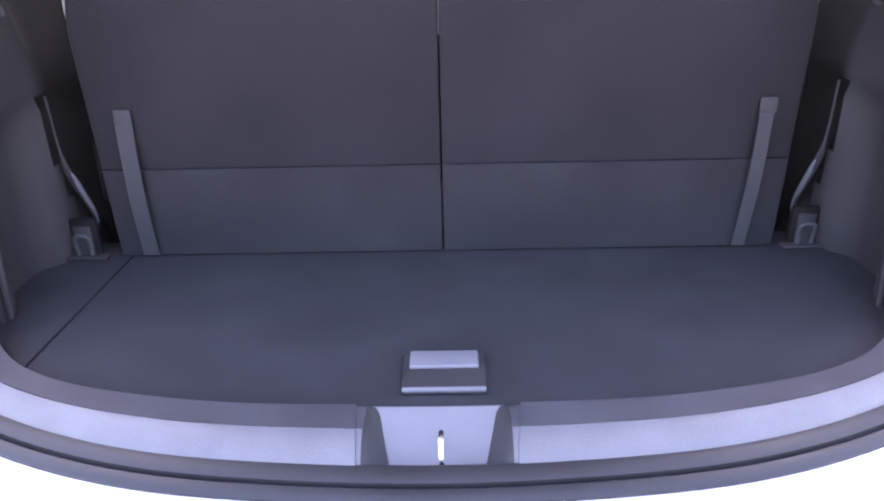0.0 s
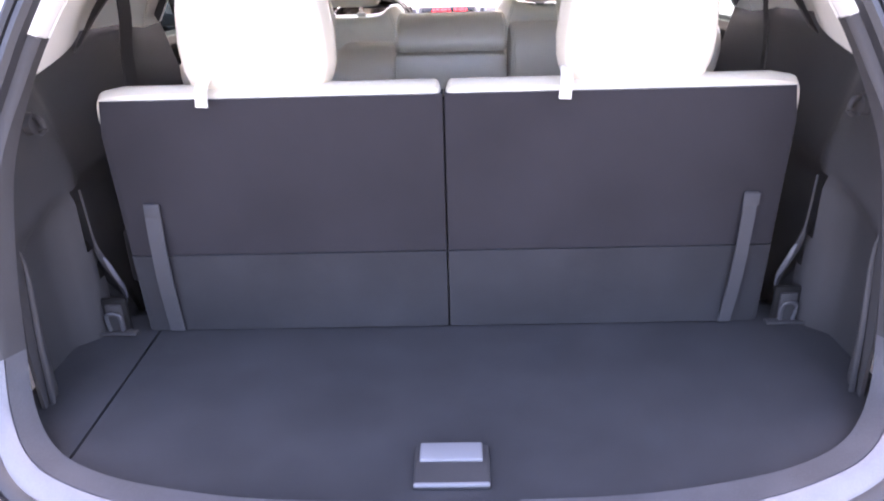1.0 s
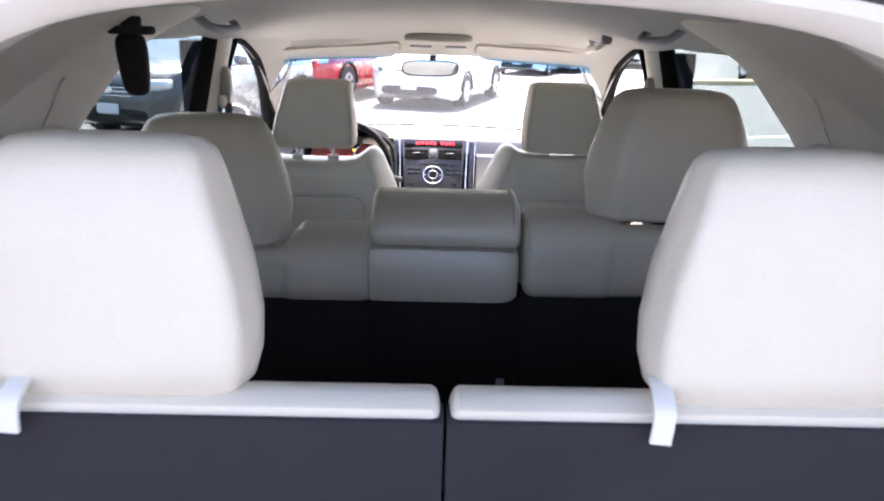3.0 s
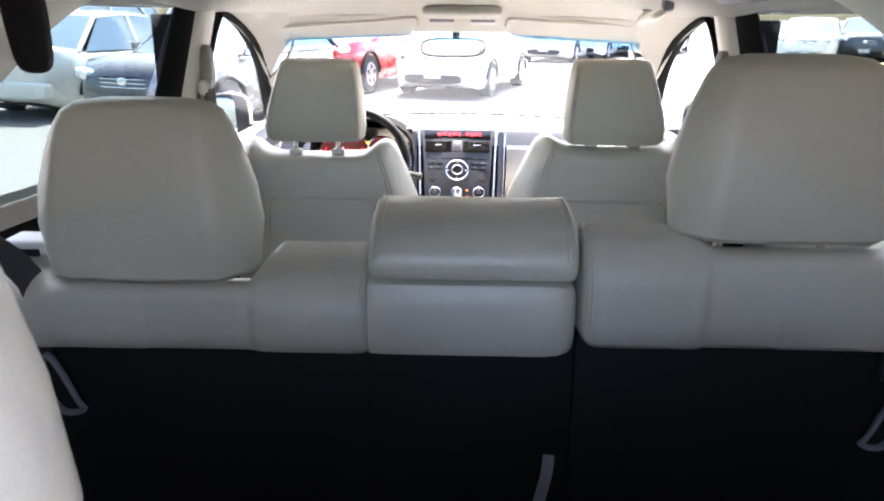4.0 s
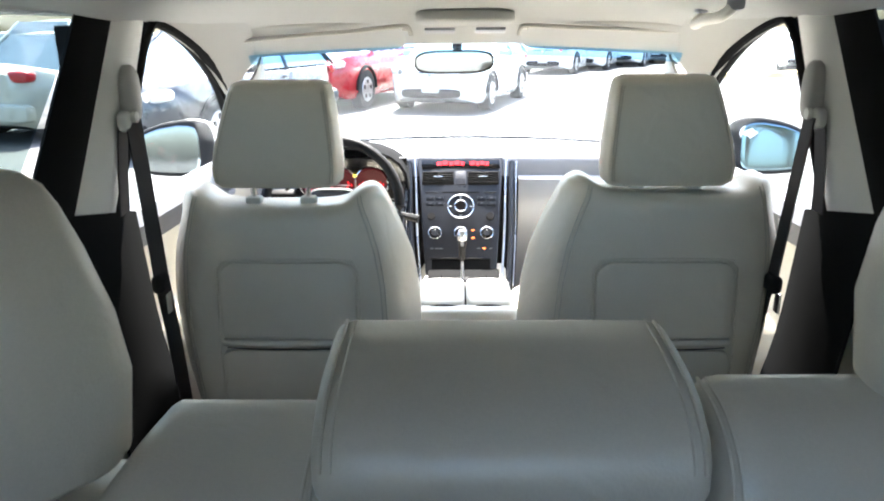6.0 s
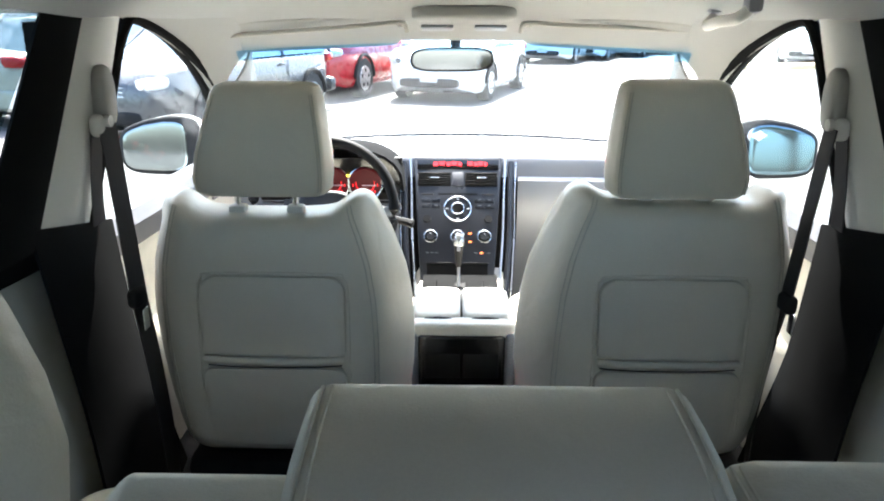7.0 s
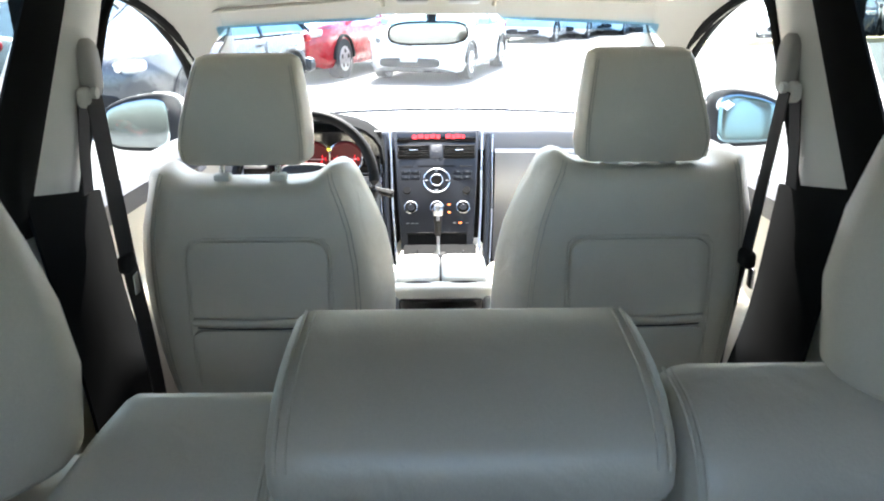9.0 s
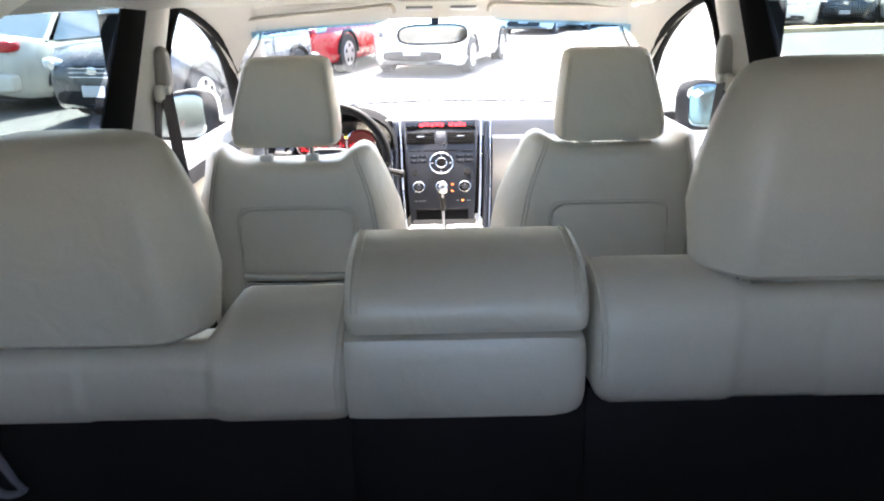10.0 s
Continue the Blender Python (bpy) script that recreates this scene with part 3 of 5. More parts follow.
    solo("door_frame_rear_" + side, ruled(smooth_path(a, 3), smooth_path(b, 3), 6, -.010, (s, 0, 0)), FRAMEB, "black rubber-edged frame of the rear door window", "window frame", kind="structure")
    f = smooth_path([(s * gx(1.06), 3.04, 1.08), (s * gx(1.3), 3.058, 1.3), (s * gx(1.44), 3.085, 1.435), (s * gx(1.452), 3.16, 1.452), (s * gx(1.40), 3.38, 1.40), (s * gx(1.30), 3.62, 1.30), (s * gx(1.17), 3.82, 1.17), (s * gx(1.08), 3.94, 1.085)], 6)
    solo("door_frame_front_" + side, tube(f, [table(k / (len(f) - 1), [(0, .012), (.42, .012), (.6, .020), (.85, .030), (1, .034)]) for k in range(len(f))], 8), FRAMEB, "black rubber frame of the front door window", "window frame", kind="structure")
    # glass
    edge_low = [(s * gx(1.08), y, 1.075) for y in np.linspace(3.04, 3.95, 10)]
    edge_top = [(s * gx(z), y, z) for y, z in [(3.06, 1.45), (3.12, 1.455), (3.22, 1.445), (3.33, 1.42), (3.44, 1.385), (3.55, 1.34), (3.65, 1.285), (3.75, 1.22), (3.85, 1.15), (3.95, 1.078)]]
    g = solo("front_side_glass_" + side, sheet([edge_low, edge_top], .004), GLASS, "clear side window glass", "window", kind="structure")
    g.visible_shadow = False
    low = [(s * (gx(1.15) + .02), y, 1.15) for y in np.linspace(2.0, 2.66, 8)]
    top = [(s * (gx(1.47) + .03), y, 1.47) for y in np.linspace(2.35, 2.87, 8)]
    g = solo("rear_side_glass_" + side, sheet([low, top], .004), TINTG, "tinted rear door window glass", "window", kind="structure")
    g.visible_shadow = False
    # doors
    def door(name, y0, y1, label, zt0, zt1):
        d = thing(name, (s * .72, (y0 + y1) / 2, .40), label, "door", kind="structure")
        rows = []
        for y in np.linspace(y0, y1, 14):
            zt = lerp(zt0, zt1, (y - y0) / (y1 - y0))
            k = 0.0 if name == "rear_door" else max(0.0, min(1.0, (y - y0 - .06) / .16))
            rows.append([(s * x, y, z) for x, z in ([(.712, .40), (.706, .55), (.698, .62)] if name == "rear_door" else [(.74, .40), (.735, .55), (.700, .62)]) + [(.692, .72), (.697 - .042 * k, .765), (.697 - .042 * k, .80), (.705, .83), (.715, .95), (.70, zt - .035), (.715, zt)]])
        part("door_panel", sheet(rows, .008), CREAM if name == "front_door" else DOORG, d)
        rows = [[(s * x, y, lerp(zt0, zt1, (y - y0) / (y1 - y0)) + dz) for x, dz in ([(.690, -.07)] if name == "rear_door" else [(.692, -.074)]) + [(.684, -.025), (.70, .002), (.75, .006)]] for y in np.linspace(y0, y1, 10)]
        part("door_sill", sheet(rows, .006), FRAMEB if name == "rear_door" else SILLIN, d, "dark upper edge below the glass")
        pull = (s * .694, 2.735, .868) if name == "rear_door" else (s * .703, (y0 + y1) / 2 + .22, .975)
        part("door_pull", rb(pull, (.022, .08, .026), .009, 3), DARKTRIM if name == "rear_door" else GREYP, d, "inside handle")
        return d
    door("front_door", 3.06, 4.02, "front car door with pale inner panel and grey sill", 1.07, 1.055)
    door("rear_door", 2.02, 2.98, "rear car door with pale inner panel and dark sill", 1.175, 1.128)

# windscreen
def screen(f, x):
    """A point of the windscreen: f 0 at the bottom, 1 at the top; x -1..1."""
    y = lerp(4.58, 3.73, f) - .10 * abs(x) ** 2.2
    return (x * lerp(.70, .575, f), y, lerp(.985, 1.394, f) - .02 * abs(x) ** 2)
wind = thing("windscreen", (0, 4.1, 1.0), "clear windscreen with a blue shade band along its top", "windscreen", kind="structure")
for nm, lo, hi, m in (("pane", 0, .943, GLASS), ("shade_band", .945, 1.0, BLUEBAND)):
    g = part(nm, sheet([[screen(f, x) for x in np.linspace(-1, 1, 15)] for f in np.linspace(lo, hi, 8)], .004), m, wind)
    g.visible_shadow = False
part("lower_seal", tube([Vector(screen(.050, x)) + Vector((0, -.016, .026)) for x in np.linspace(-1, 1, 21)], .0075, 8), RUBBER, wind, "black edge along the foot of the windscreen")
rows = [[(x, y, z + .02 * (1 - abs(x) ** 2)) for x in np.linspace(-.86, .86, 13)] for y, z in [(4.66, .965), (4.9, .97), (5.3, .94), (5.7, .86), (5.85, .72)]]
solo("hood", sheet(rows, .006), WHITEP, "white painted bonnet in front of the windscreen", "bonnet", kind="structure")

# ---- third row ----
def third_row(s, x0, x1, hx, tab_x, strap_x, side):
    seat = thing("third_row_seat", ((x0 + x1) / 2, 1.40, .76), "third-row car seat with a dark carpeted back and a cream headrest", "car seat", "third-row seats")
    w, cx = x1 - x0, (x0 + x1) / 2
    def lean(z):
        return 1.376 - (z - .76) * .075
    # carpeted back board
    def board(z0, z1, proud):
        rings = []
        zz = np.linspace(z0, z1, 6)
        for z in zz:
            inset = .012 * max(0, (z - 1.12) / .07) ** 2 if z > 1.12 else 0
            a, b = (x0 + inset, x1) if side < 0 else (x0, x1 - inset)
            y = lean(z) - proud
            ra, rc = (.012, .004) if side < 0 else (.004, .012)
            rings.append([(a + ra, y, z), (b - rc, y, z), (b - rc * .25, y + rc * .35, z), (b, y + rc, z), (b, y + .035, z), (a, y + .035, z), (a, y + ra, z), (a + ra * .25, y + ra * .35, z)])
        return loft(rings)
    part("back_panel", board(.9155, 1.182, .0), SEATBACK, seat, "dark carpeted back board")
    part("flap", board(.764, .9135, .002), CARPET, seat, "hinged carpet flap at the foot of the back")
    # cream stuffing in front of the board, showing as a roll along the top
    def section(x):
        e = min(x - x0, x1 - x)
        d = .010 * max(0, 1 - (x - x0 if side < 0 else x1 - x) / .05) ** 2
        return [(1.350, 1.175 - d), (1.352, 1.190 - d), (1.364, 1.199 - d), (1.380, 1.199 - d), (1.396, 1.192 - d), (1.412, 1.165 - d), (1.432, 1.10), (1.462, .95), (1.48, .79), (1.40, .78), (1.38, 1.0)]
    part("backrest", roll(x0 + .001, x1 - .001, section, 16, .010), CREAM, seat, "cream leather backrest")
    part("cushion", puff((cx, 1.66, .70), (w - .01, .46, .16), 7, 8), CREAM, seat, "cream leather seat cushion")
    # headrest
    LV = [(1.190, .088, .074, 1.374, 1.415), (1.193, .102, .090, 1.360, 1.428), (1.201, .111, .099, 1.353, 1.436), (1.225, .118, .107, 1.349, 1.440), (1.26, .120, .109, 1.348, 1.444), (1.31, .115, .104, 1.350, 1.446),
          (1.355, .104, .094, 1.355, 1.446), (1.387, .096, .087, 1.363, 1.443), (1.401, .091, .082, 1.369, 1.440), (1.410, .082, .072, 1.379, 1.432), (1.414, .061, .047, 1.391, 1.422)]
    LV = [(*lv, side * .007 * max(0.0, lv[0] - 1.24) / .17) for lv in LV]
    part("headrest", head_block(hx, LV), CREAM, seat, "cream leather headrest")
    for dx in (-.062, .062):
        part("post_guide", rb((hx + dx, 1.376, 1.199), (.034, .030, .012), .004), GREYL, seat, "cream plastic post guide")
        part("post", cyl((hx + dx, 1.378, 1.17), (hx + dx, 1.39, 1.24), .006, n=10), CHROME, seat)
    part("release_tab", ribbon(smooth_path([(tab_x, 1.37, 1.215), (tab_x - .001, 1.352, 1.212), (tab_x + .003 * s, 1.333, 1.20), (tab_x + .005 * s, 1.331, 1.174)], 4), .018, .004, (1, 0, 0)), GREYL, seat, "cream release tab over the seat top")
    strap = smooth_path([(strap_x[0], lean(1.01) - .004, 1.012), (lerp(*strap_x, .3), lean(.94) - .012, .94), (lerp(*strap_x, .6), lean(.86) - .014, .86), (strap_x[1], lean(.77) - .006, .766)], 5)
    part("strap", ribbon(strap, .026 if side < 0 else .021, .003, (1, 0, 0)), WEB, seat, "grey webbing pull strap")
    part("strap_stitch", rb((strap_x[0], lean(1.0) - .006, 1.0), (.026, .004, .022), .0015), WEB, seat)
    part("hinge_cover", rb((side * .548, 1.42, .90), (.022, .05, .10), .008), BLACK, seat, "black side hinge cover")
    return seat


third_row(-1, -.538, .0012, -.281, -.357, (-.479, -.482), -1)
third_row(-1, .0038, .546, .296, .189, (.493, .484), 1)


# ---- second row ----
def second_row_half(name, x0, x1, hx, hz, bottom, ridge, low, dip, flank, label):
    """ridge: y and height of the shoulder's ridge; low: height of the leather's lower edge at the back."""
    seat = thing(name, ((x0 + x1) / 2, 2.3, .40), label, "car seat", "second-row seats")
    cx, w = (x0 + x1) / 2, x1 - x0
    inner = 1 if cx < 0 else -1
    yr, zr = ridge
    def section(x):
        d = (x - hx) * inner
        f = (d - flank) / .028 if d > 0 else (-d - .115) / .085
        f = max(0.0, min(1.0, f))
        crease = .004 * max(0.0, 1 - abs(f - .12) / .36) if d > 0 else 0.0
        f = lerp(f * f * (3 - 2 * f), 1 - (1 - f) ** 2.2, .7)
        z = zr - dip * (1 - f) - crease * .5
        yb = 2.034 + crease - .004 * f
        zq = zr - (dip + .034) * (1 - f)
        r = lerp(.022, .060, f)
        ye = lerp(yb + .030, yr - .012, f)
        arc = [(yb - .002 + (ye - yb) * (1 - math.cos(a)), z - .002 - r + r * math.sin(a)) for a in np.linspace(0, math.pi / 2, 8)]
        return [(yb + .012, low), (yb + .002, low + .010), (yb - .004, lerp(low, z - r, .45))] + arc + [(yr, zq), (yr + .012, zq - .003), (yr + .024, zq - .012), (yr + .040, zq - .036), (yr + .058, zq - .062), (yr + .066, low), (yr + .056, low - .02)]
    part("backrest", roll(x0, x1, section, 90, .022, (1, .22) if inner > 0 else (1, 1)), CREAM, seat, "cream leather top of the backrest")
    for off in (.0055, .0115):
        xs = x1 - off if inner > 0 else x0 + off
        sec = section(xs)[2:12]
        part("shoulder_seam", tube(smooth_path([(xs + inner * .004 * k / 9, y - .0006, z + .0004) for k, (y, z) in enumerate(sec)], 3), .0014, 6), CREAM, seat, "stitched seam over the shoulder")
    part("lower_back", puff((cx, 2.215, .79), (w - .01, .13, .42), 9, 8), CREAM, seat, "cream leather backrest front")
    part("back_panel", rb((cx, 2.087, .82), (w + .004, .05, .46), .008, 2), BLACK, seat, "black carpeted back board")
    part("cushion", puff((cx, 2.50, .645), (w, .56, .15), 6, 10), CREAM, seat, "cream leather seat cushion")
    part("seat_base", rb((cx, 2.48, .50), (w - .06, .44, .19), .02), BLACK, seat, "dark seat base")
    LV = [(bottom, .124, .090, 2.056, 2.14), (bottom + .003, .135, .100, 2.043, 2.152), (bottom + .010, .141, .105, 2.035, 2.159), (lerp(bottom, -.04, .55), .144, .107, 2.032, 2.162), (-.036, .149, .109, 2.030, 2.162), (.012, .142, .104, 2.033, 2.160),
          (.06, .127, .096, 2.043, 2.154), (.092, .113, .089, 2.054, 2.150), (.108, .103, .082, 2.063, 2.146), (.117, .089, .070, 2.076, 2.140), (.121, .062, .045, 2.095, 2.135)]
    hr = part("headrest", head_block(hx, [(hz + z, b, a, yb, yf) for z, b, a, yb, yf in LV]), CREAM, seat, "cream leather headrest")
    for dx in (-.07, .07):
        part("post", cyl((hx + dx, 2.115, hz - .20), (hx + dx, 2.115, hz - .09), .0065, n=10), CHROME, seat, "chrome headrest post")
        part("post_guide", rb((hx + dx, 2.115, zr - dip + .004), (.034, .03, .014), .004), GREYL, seat)
    # loop handle on the black back
    s = -inner
    o = .0 if s < 0 else .03
    grip = smooth_path([(s * (x + o), y, z - o) for x, y, z in [(.588, 2.058, 1.006), (.560, 2.050, 1.010), (.545, 2.048, .992), (.528, 2.050, .945), (.524, 2.056, .925), (.548, 2.054, .922), (.566, 2.054, .945), (.580, 2.056, .985)]], 4, closed=True)
    part("loop_handle", tube(grip, .0058, 8, closed=True, flat=.7), GREYP, seat, "grey plastic loop handle")
    return seat


left_bench = second_row_half("rear_bench", -.655, -.1225, -.417, 1.226, -.108, (2.158, 1.143), 1.025, .024, .136, "wide second-row seat half in cream leather with a lowered headrest")
second_row_half("rear_car_seat", .154, .655, .414, 1.290, -.108, (2.112, 1.190), 1.040, .0125, .094, "second-row seat in cream leather with a raised headrest and black back")
latch = part("fold_latch", rb((-.585, 2.105, 1.152), (.060, .05, .020), .006, 3), GREYL, left_bench, "pale fold-down latch on the shoulder")
part("slot", rb((-.585, 2.0795, 1.146), (.042, .004, .010), .001), BLACK, latch)
# the middle backrest, which folds down as an armrest
AX0, AX1 = -.1205, .1475
def upper_section(x):
    return [(2.048, 1.131), (2.035, 1.134), (2.029, 1.144), (2.030, 1.161), (2.040, 1.177), (2.066, 1.194), (2.10, 1.203), (2.14, 1.207), (2.178, 1.208), (2.190, 1.204), (2.197, 1.19), (2.20, 1.155), (2.19, 1.131)]
def lower_section(x):
    return [(2.048, 1.024), (2.036, 1.028), (2.029, 1.042), (2.027, 1.076), (2.030, 1.110), (2.037, 1.125), (2.049, 1.1295), (2.19, 1.1295), (2.20, 1.09), (2.20, 1.04), (2.19, 1.024)]
arm = part("centre_backrest", roll(AX0, AX1, upper_section, 16, .013, (.8, .8)), CREAM, left_bench, "folding cream leather centre roll")
part("lower_roll", roll(AX0 - .001, AX1, lower_section, 12, .040, (.10, 1)), CREAM, arm, "cream leather lower roll")
part("lower_panel", rb(((AX0 + AX1) / 2, 2.112, .83), (AX1 - AX0 + .012, .10, .42), .006), BLACK, arm, "black back of the centre seat")
for s in (-1, 1):
    for off in (.0085, .0155):
        xx = (AX0 + off) if s < 0 else (AX1 - off)
        line = smooth_path([(xx, y - .0003, z + .0004) for y, z in upper_section(0)[3:9]], 4)
        part("piping", tube(line, .0016 if off < .01 else .0012, 6), CREAM, arm, "stitched piping along the edge")
part("release_strap", ribbon(smooth_path([(.126, 2.06, .865), (.123, 2.05, .84), (.112, 2.045, .79)], 4), .016, .003, (1, 0, 0)), GREYP, arm, "pale pull tab")


# ---- front seats ----
def front_seat(cx, label, hx, hr_z, up, wide, pc, shear, mid=0.0):
    seat = thing("front_seat", (cx, 3.1, .40), label, "car seat", "front seats")
    m = 1 if cx > 0 else -1
    def lean(z):
        return 2.964 + max(0, z - .86) * .10
    low = .628
    HALF = [(.628, .184), (.645, .200), (.67, .213), (.72, .225), (.78, .233), (.88, .238), (.96, .237), (1.03, .228), (1.08, .214), (1.12, .200), (1.15, .192)]
    CREST = [(0, 1.121), (.30, 1.121), (.50, 1.124), (.60, 1.129), (.67, 1.139), (.73, 1.150), (.79, 1.156), (.86, 1.156), (.92, 1.149), (.97, 1.135), (1, 1.112)]
    FLANK = [(0, 0), (.58, 0), (.66, .0015), (.72, .006), (.77, .015), (.82, .031), (.87, .052), (.92, .077), (.96, .098), (.985, .112), (1, .124)]
    def surf(sx, t, front=False):
        """A point of the backrest: sx -1..1 across, t 0..1 up, on its rear or its front side."""
        a = abs(sx)
        top = table(a, CREST) + up + mid * max(0.0, min(1.0, (.70 - a) / .15))
        z = low + (top - low) * t
        zn = low + (1.15 - low) * t
        x = sx * table(zn, HALF) * wide + shear * max(0.0, z - .80) / .35
        near_top = max(0.0, min(1.0, (t - .86) / .14))
        if front:
            return (cx + x, lean(z) + lerp(.178 - .04 * a ** 4, .118, near_top ** 2), z)
        r, rb_ = .036, .045
        d = max(0.0, r - (top - z))
        e = max(0.0, rb_ - (z - low))
        off = r - math.sqrt(max(0.0, r * r - d * d)) + rb_ - math.sqrt(max(0.0, rb_ * rb_ - e * e))
        return (cx + x, lean(z) + table(a, FLANK) * (1 - .45 * near_top ** 2) + off, z)
    across = [math.sin(u * math.pi / 2) for u in np.linspace(-1, 1, 41)]
    ups = [0, .006, .018, .035, .06, .09, .14, .22, .32, .42, .52, .62, .70, .77, .83, .88, .915, .94, .957, .970, .980, .988, .995, 1]
    rings = [[surf(a, t) for a in across] + [surf(a, t, True) for a in across[::-1]] for t in ups]
    bm = loft(rings, caps=False)
    bm.verts.ensure_lookup_table()
    n, m2 = len(across), 2 * len(across)
    for base in (0, (len(ups) - 1) * m2):
        for k in range(n - 1):
            bm.faces.new([bm.verts[base + q] for q in (k, k + 1, m2 - 2 - k, m2 - 1 - k)])
    part("backrest", bm, CREAM, seat, "cream leather backrest", sharp=60)
    for u in (-1, 1):
        for share, hi in ((.735, .985), (.765, .985)):
            pts = [surf(u * share, t) for t in np.linspace(.12, hi, 40)]
            part("seam", tube([(x, y - .0004, z) for x, y, z in pts], .0012, 6), STITCH, seat, "stitched seam round the backrest")
    # pocket panel on the back
    def panel(x0, x1, z0, z1, y0, y1, r):
        pts = []
        n = 6
        for (px, pz, a0) in ((x1 - r, z1 - r, 0), (x0 + r, z1 - r, 90), (x0 + r * .4, z0 + r * .4, 180), (x1 - r * .4, z0 + r * .4, 270)):
            rr = r if a0 < 180 else r * .4
            for k in range(n + 1):
                a = radians(a0 + 90 * k / n)
                pts.append((px + rr * math.cos(a), pz + rr * math.sin(a)))
        rows = []
        for yy, ins in ((.012, 0), (-.002, .0), (-.006, .002), (-.008, .007)):
            rows.append([(pc + x * (1 - ins / .135), lerp(y0, y1, (z - z0) / (z1 - z0)) + yy, z) for x, z in pts])
        return loft(rows)
    part("back_panel", panel(-.134, .136, .852, 1.004, 2.966, 2.976, .03), CREAM, seat, "inset leather panel on the seat back")
    part("map_pocket", panel(-.136, .136, .660, .826, 2.974, 2.961, .02), CREAM, seat, "cream map pocket")
    part("pocket_hem", tube(smooth_path([(pc - .132, 2.962, .843), (pc - .06, 2.957, .841), (pc + .06, 2.957, .841), (pc + .132, 2.962, .843)], 5), .0078, 10), CREAM, seat, "padded hem of the map pocket")
    # Thin dark tube in place of the soft shade below the hem.
    part("hem_shade", tube(smooth_path([(pc - .126, 2.9625, .8305), (pc - .06, 2.9575, .8285), (pc + .06, 2.9575, .8285), (pc + .126, 2.9625, .8305)], 5), .0013, 8), DARKTRIM, seat, "dark line painting the shade under the pocket hem")
    part("panel_welt", tube(smooth_path([(pc - .141, 2.966, .700), (pc - .140, 2.965, .845), (pc - .139, 2.972, .975), (pc - .130, 2.975, 1.000), (pc - .105, 2.976, 1.009), (pc + .107, 2.976, 1.009), (pc + .132, 2.975, 1.000), (pc + .141, 2.972, .975), (pc + .142, 2.965, .845), (pc + .143, 2.966, .700)], 5), .0022, 8), CREAM, seat, "soft welt round the panel")
    part("cushion", puff((cx, 3.38, .66), (.50, .56, .17), 6, 10), CREAM, seat, "cream leather seat cushion")
    part("base", rb((cx, 3.32, .50), (.40, .46, .19), .03), BLACK, seat, "dark seat base on rails")
    part("kick_panel", rb((cx, 3.035, .555), (.40, .10, .10), .02), BLACK, seat, "black lower back")
    tall = 1.05 if m < 0 else 1.08
    LV = [(-.099, .088, .075, 3.035, 3.08), (-.096, .116, .104, 3.018, 3.095), (-.086, .127, .116, 3.009, 3.105), (-.06, .130, .119, 3.004, 3.112), (-.02, .125, .114, 3.003, 3.114), (.02, .116, .106, 3.007, 3.112),
          (.06, .106, .097, 3.013, 3.106), (.080, .101, .092, 3.017, 3.10), (.091, .095, .086, 3.023, 3.094), (.097, .080, .07, 3.035, 3.082)]
    LV = [(z * tall, *rest) for z, *rest in LV]
    def slant(z):
        return -m * .016 * max(0.0, z + .06) / .16
    hr = part("headrest", head_block(hx, [(hr_z + z, b, a, yb, yf, slant(z)) for z, b, a, yb, yf in LV]), CREAM, seat, "cream leather headrest")
    for u in (-1, 1):
        for off in (0, .005):
            line = smooth_path([(hx + slant(z) + u * (a - .003 - off), yb + .0015, hr_z + z) for z, b, a, yb, yf in LV[2:8]], 3)
            part("seam", tube(line, .0011, 6), STITCH, hr, "stitched seam")
        part("post", cyl((hx + u * .055, 3.062, 1.10), (hx + u * .055, 3.062, hr_z - .07), .006, n=10), CHROME, seat, "chrome headrest post")
        part("post_guide", rb((hx + u * .055, 3.062, 1.126 + up + mid), (.032, .028, .016), .005), GREYL, seat)
    return seat


front_seat(-.357, "driver's seat in cream leather seen from behind, with headrest", -.375, 1.244, -.016, 1.10, -.355, -.016)
front_seat(.368, "passenger's seat in cream leather seen from behind, with headrest", .390, 1.248, .003, 1.118, .382, .032, .010)

# ---- dashboard ----
dash = thing("dashboard", (0, 4.2, .6), "dashboard with dark padded top and satin silver lower panel", "dashboard")
def dash_row(x):
    bow = .10 * abs(x / .70) ** 2
    return [(x, y + (bow if y > 4.3 else -bow * .3), z) for y, z in [(4.60, .982), (4.42, 1.014), (4.22, 1.034), (4.11, 1.037), (4.085, 1.033), (4.070, 1.020), (4.060, .992), (4.053, .966)]]
rows = [dash_row(x) for x in np.linspace(-.70, .70, 25)]
part("top_pad", sheet(rows, .008), DASHTOP, dash, "dark grained top pad")
for x0, x1, nm in ((.185, .70, "passenger_panel"), (-.70, -.195, "driver_panel")):
    rows = []
    for x in np.linspace(x0, x1, 12):
        b = .03 * abs(x / .70) ** 2
        drop = [(4.050, .964), (4.038, .955), (4.030, .91), (4.028, .86), (4.034, .80), (4.046, .74), (4.07, .66), (4.10, .55), (4.14, .45)]
        knee = [(4.050, .964), (4.040, .955), (4.022, .91), (3.985, .82), (3.970, .76), (3.975, .68), (4.00, .55), (4.1, .45)]
        rows.append([(x, y - b, z) for y, z in (drop if x0 > 0 else knee)])
    part(nm, sheet(rows, .006), SILVER, dash, "satin silver lower panel")
part("glove_gap", tube([(.20, 4.032, .800), (.45, 4.021, .800), (.68, 4.005, .800)], .003, 6), BLACK, dash, "shadow gap over the glovebox")
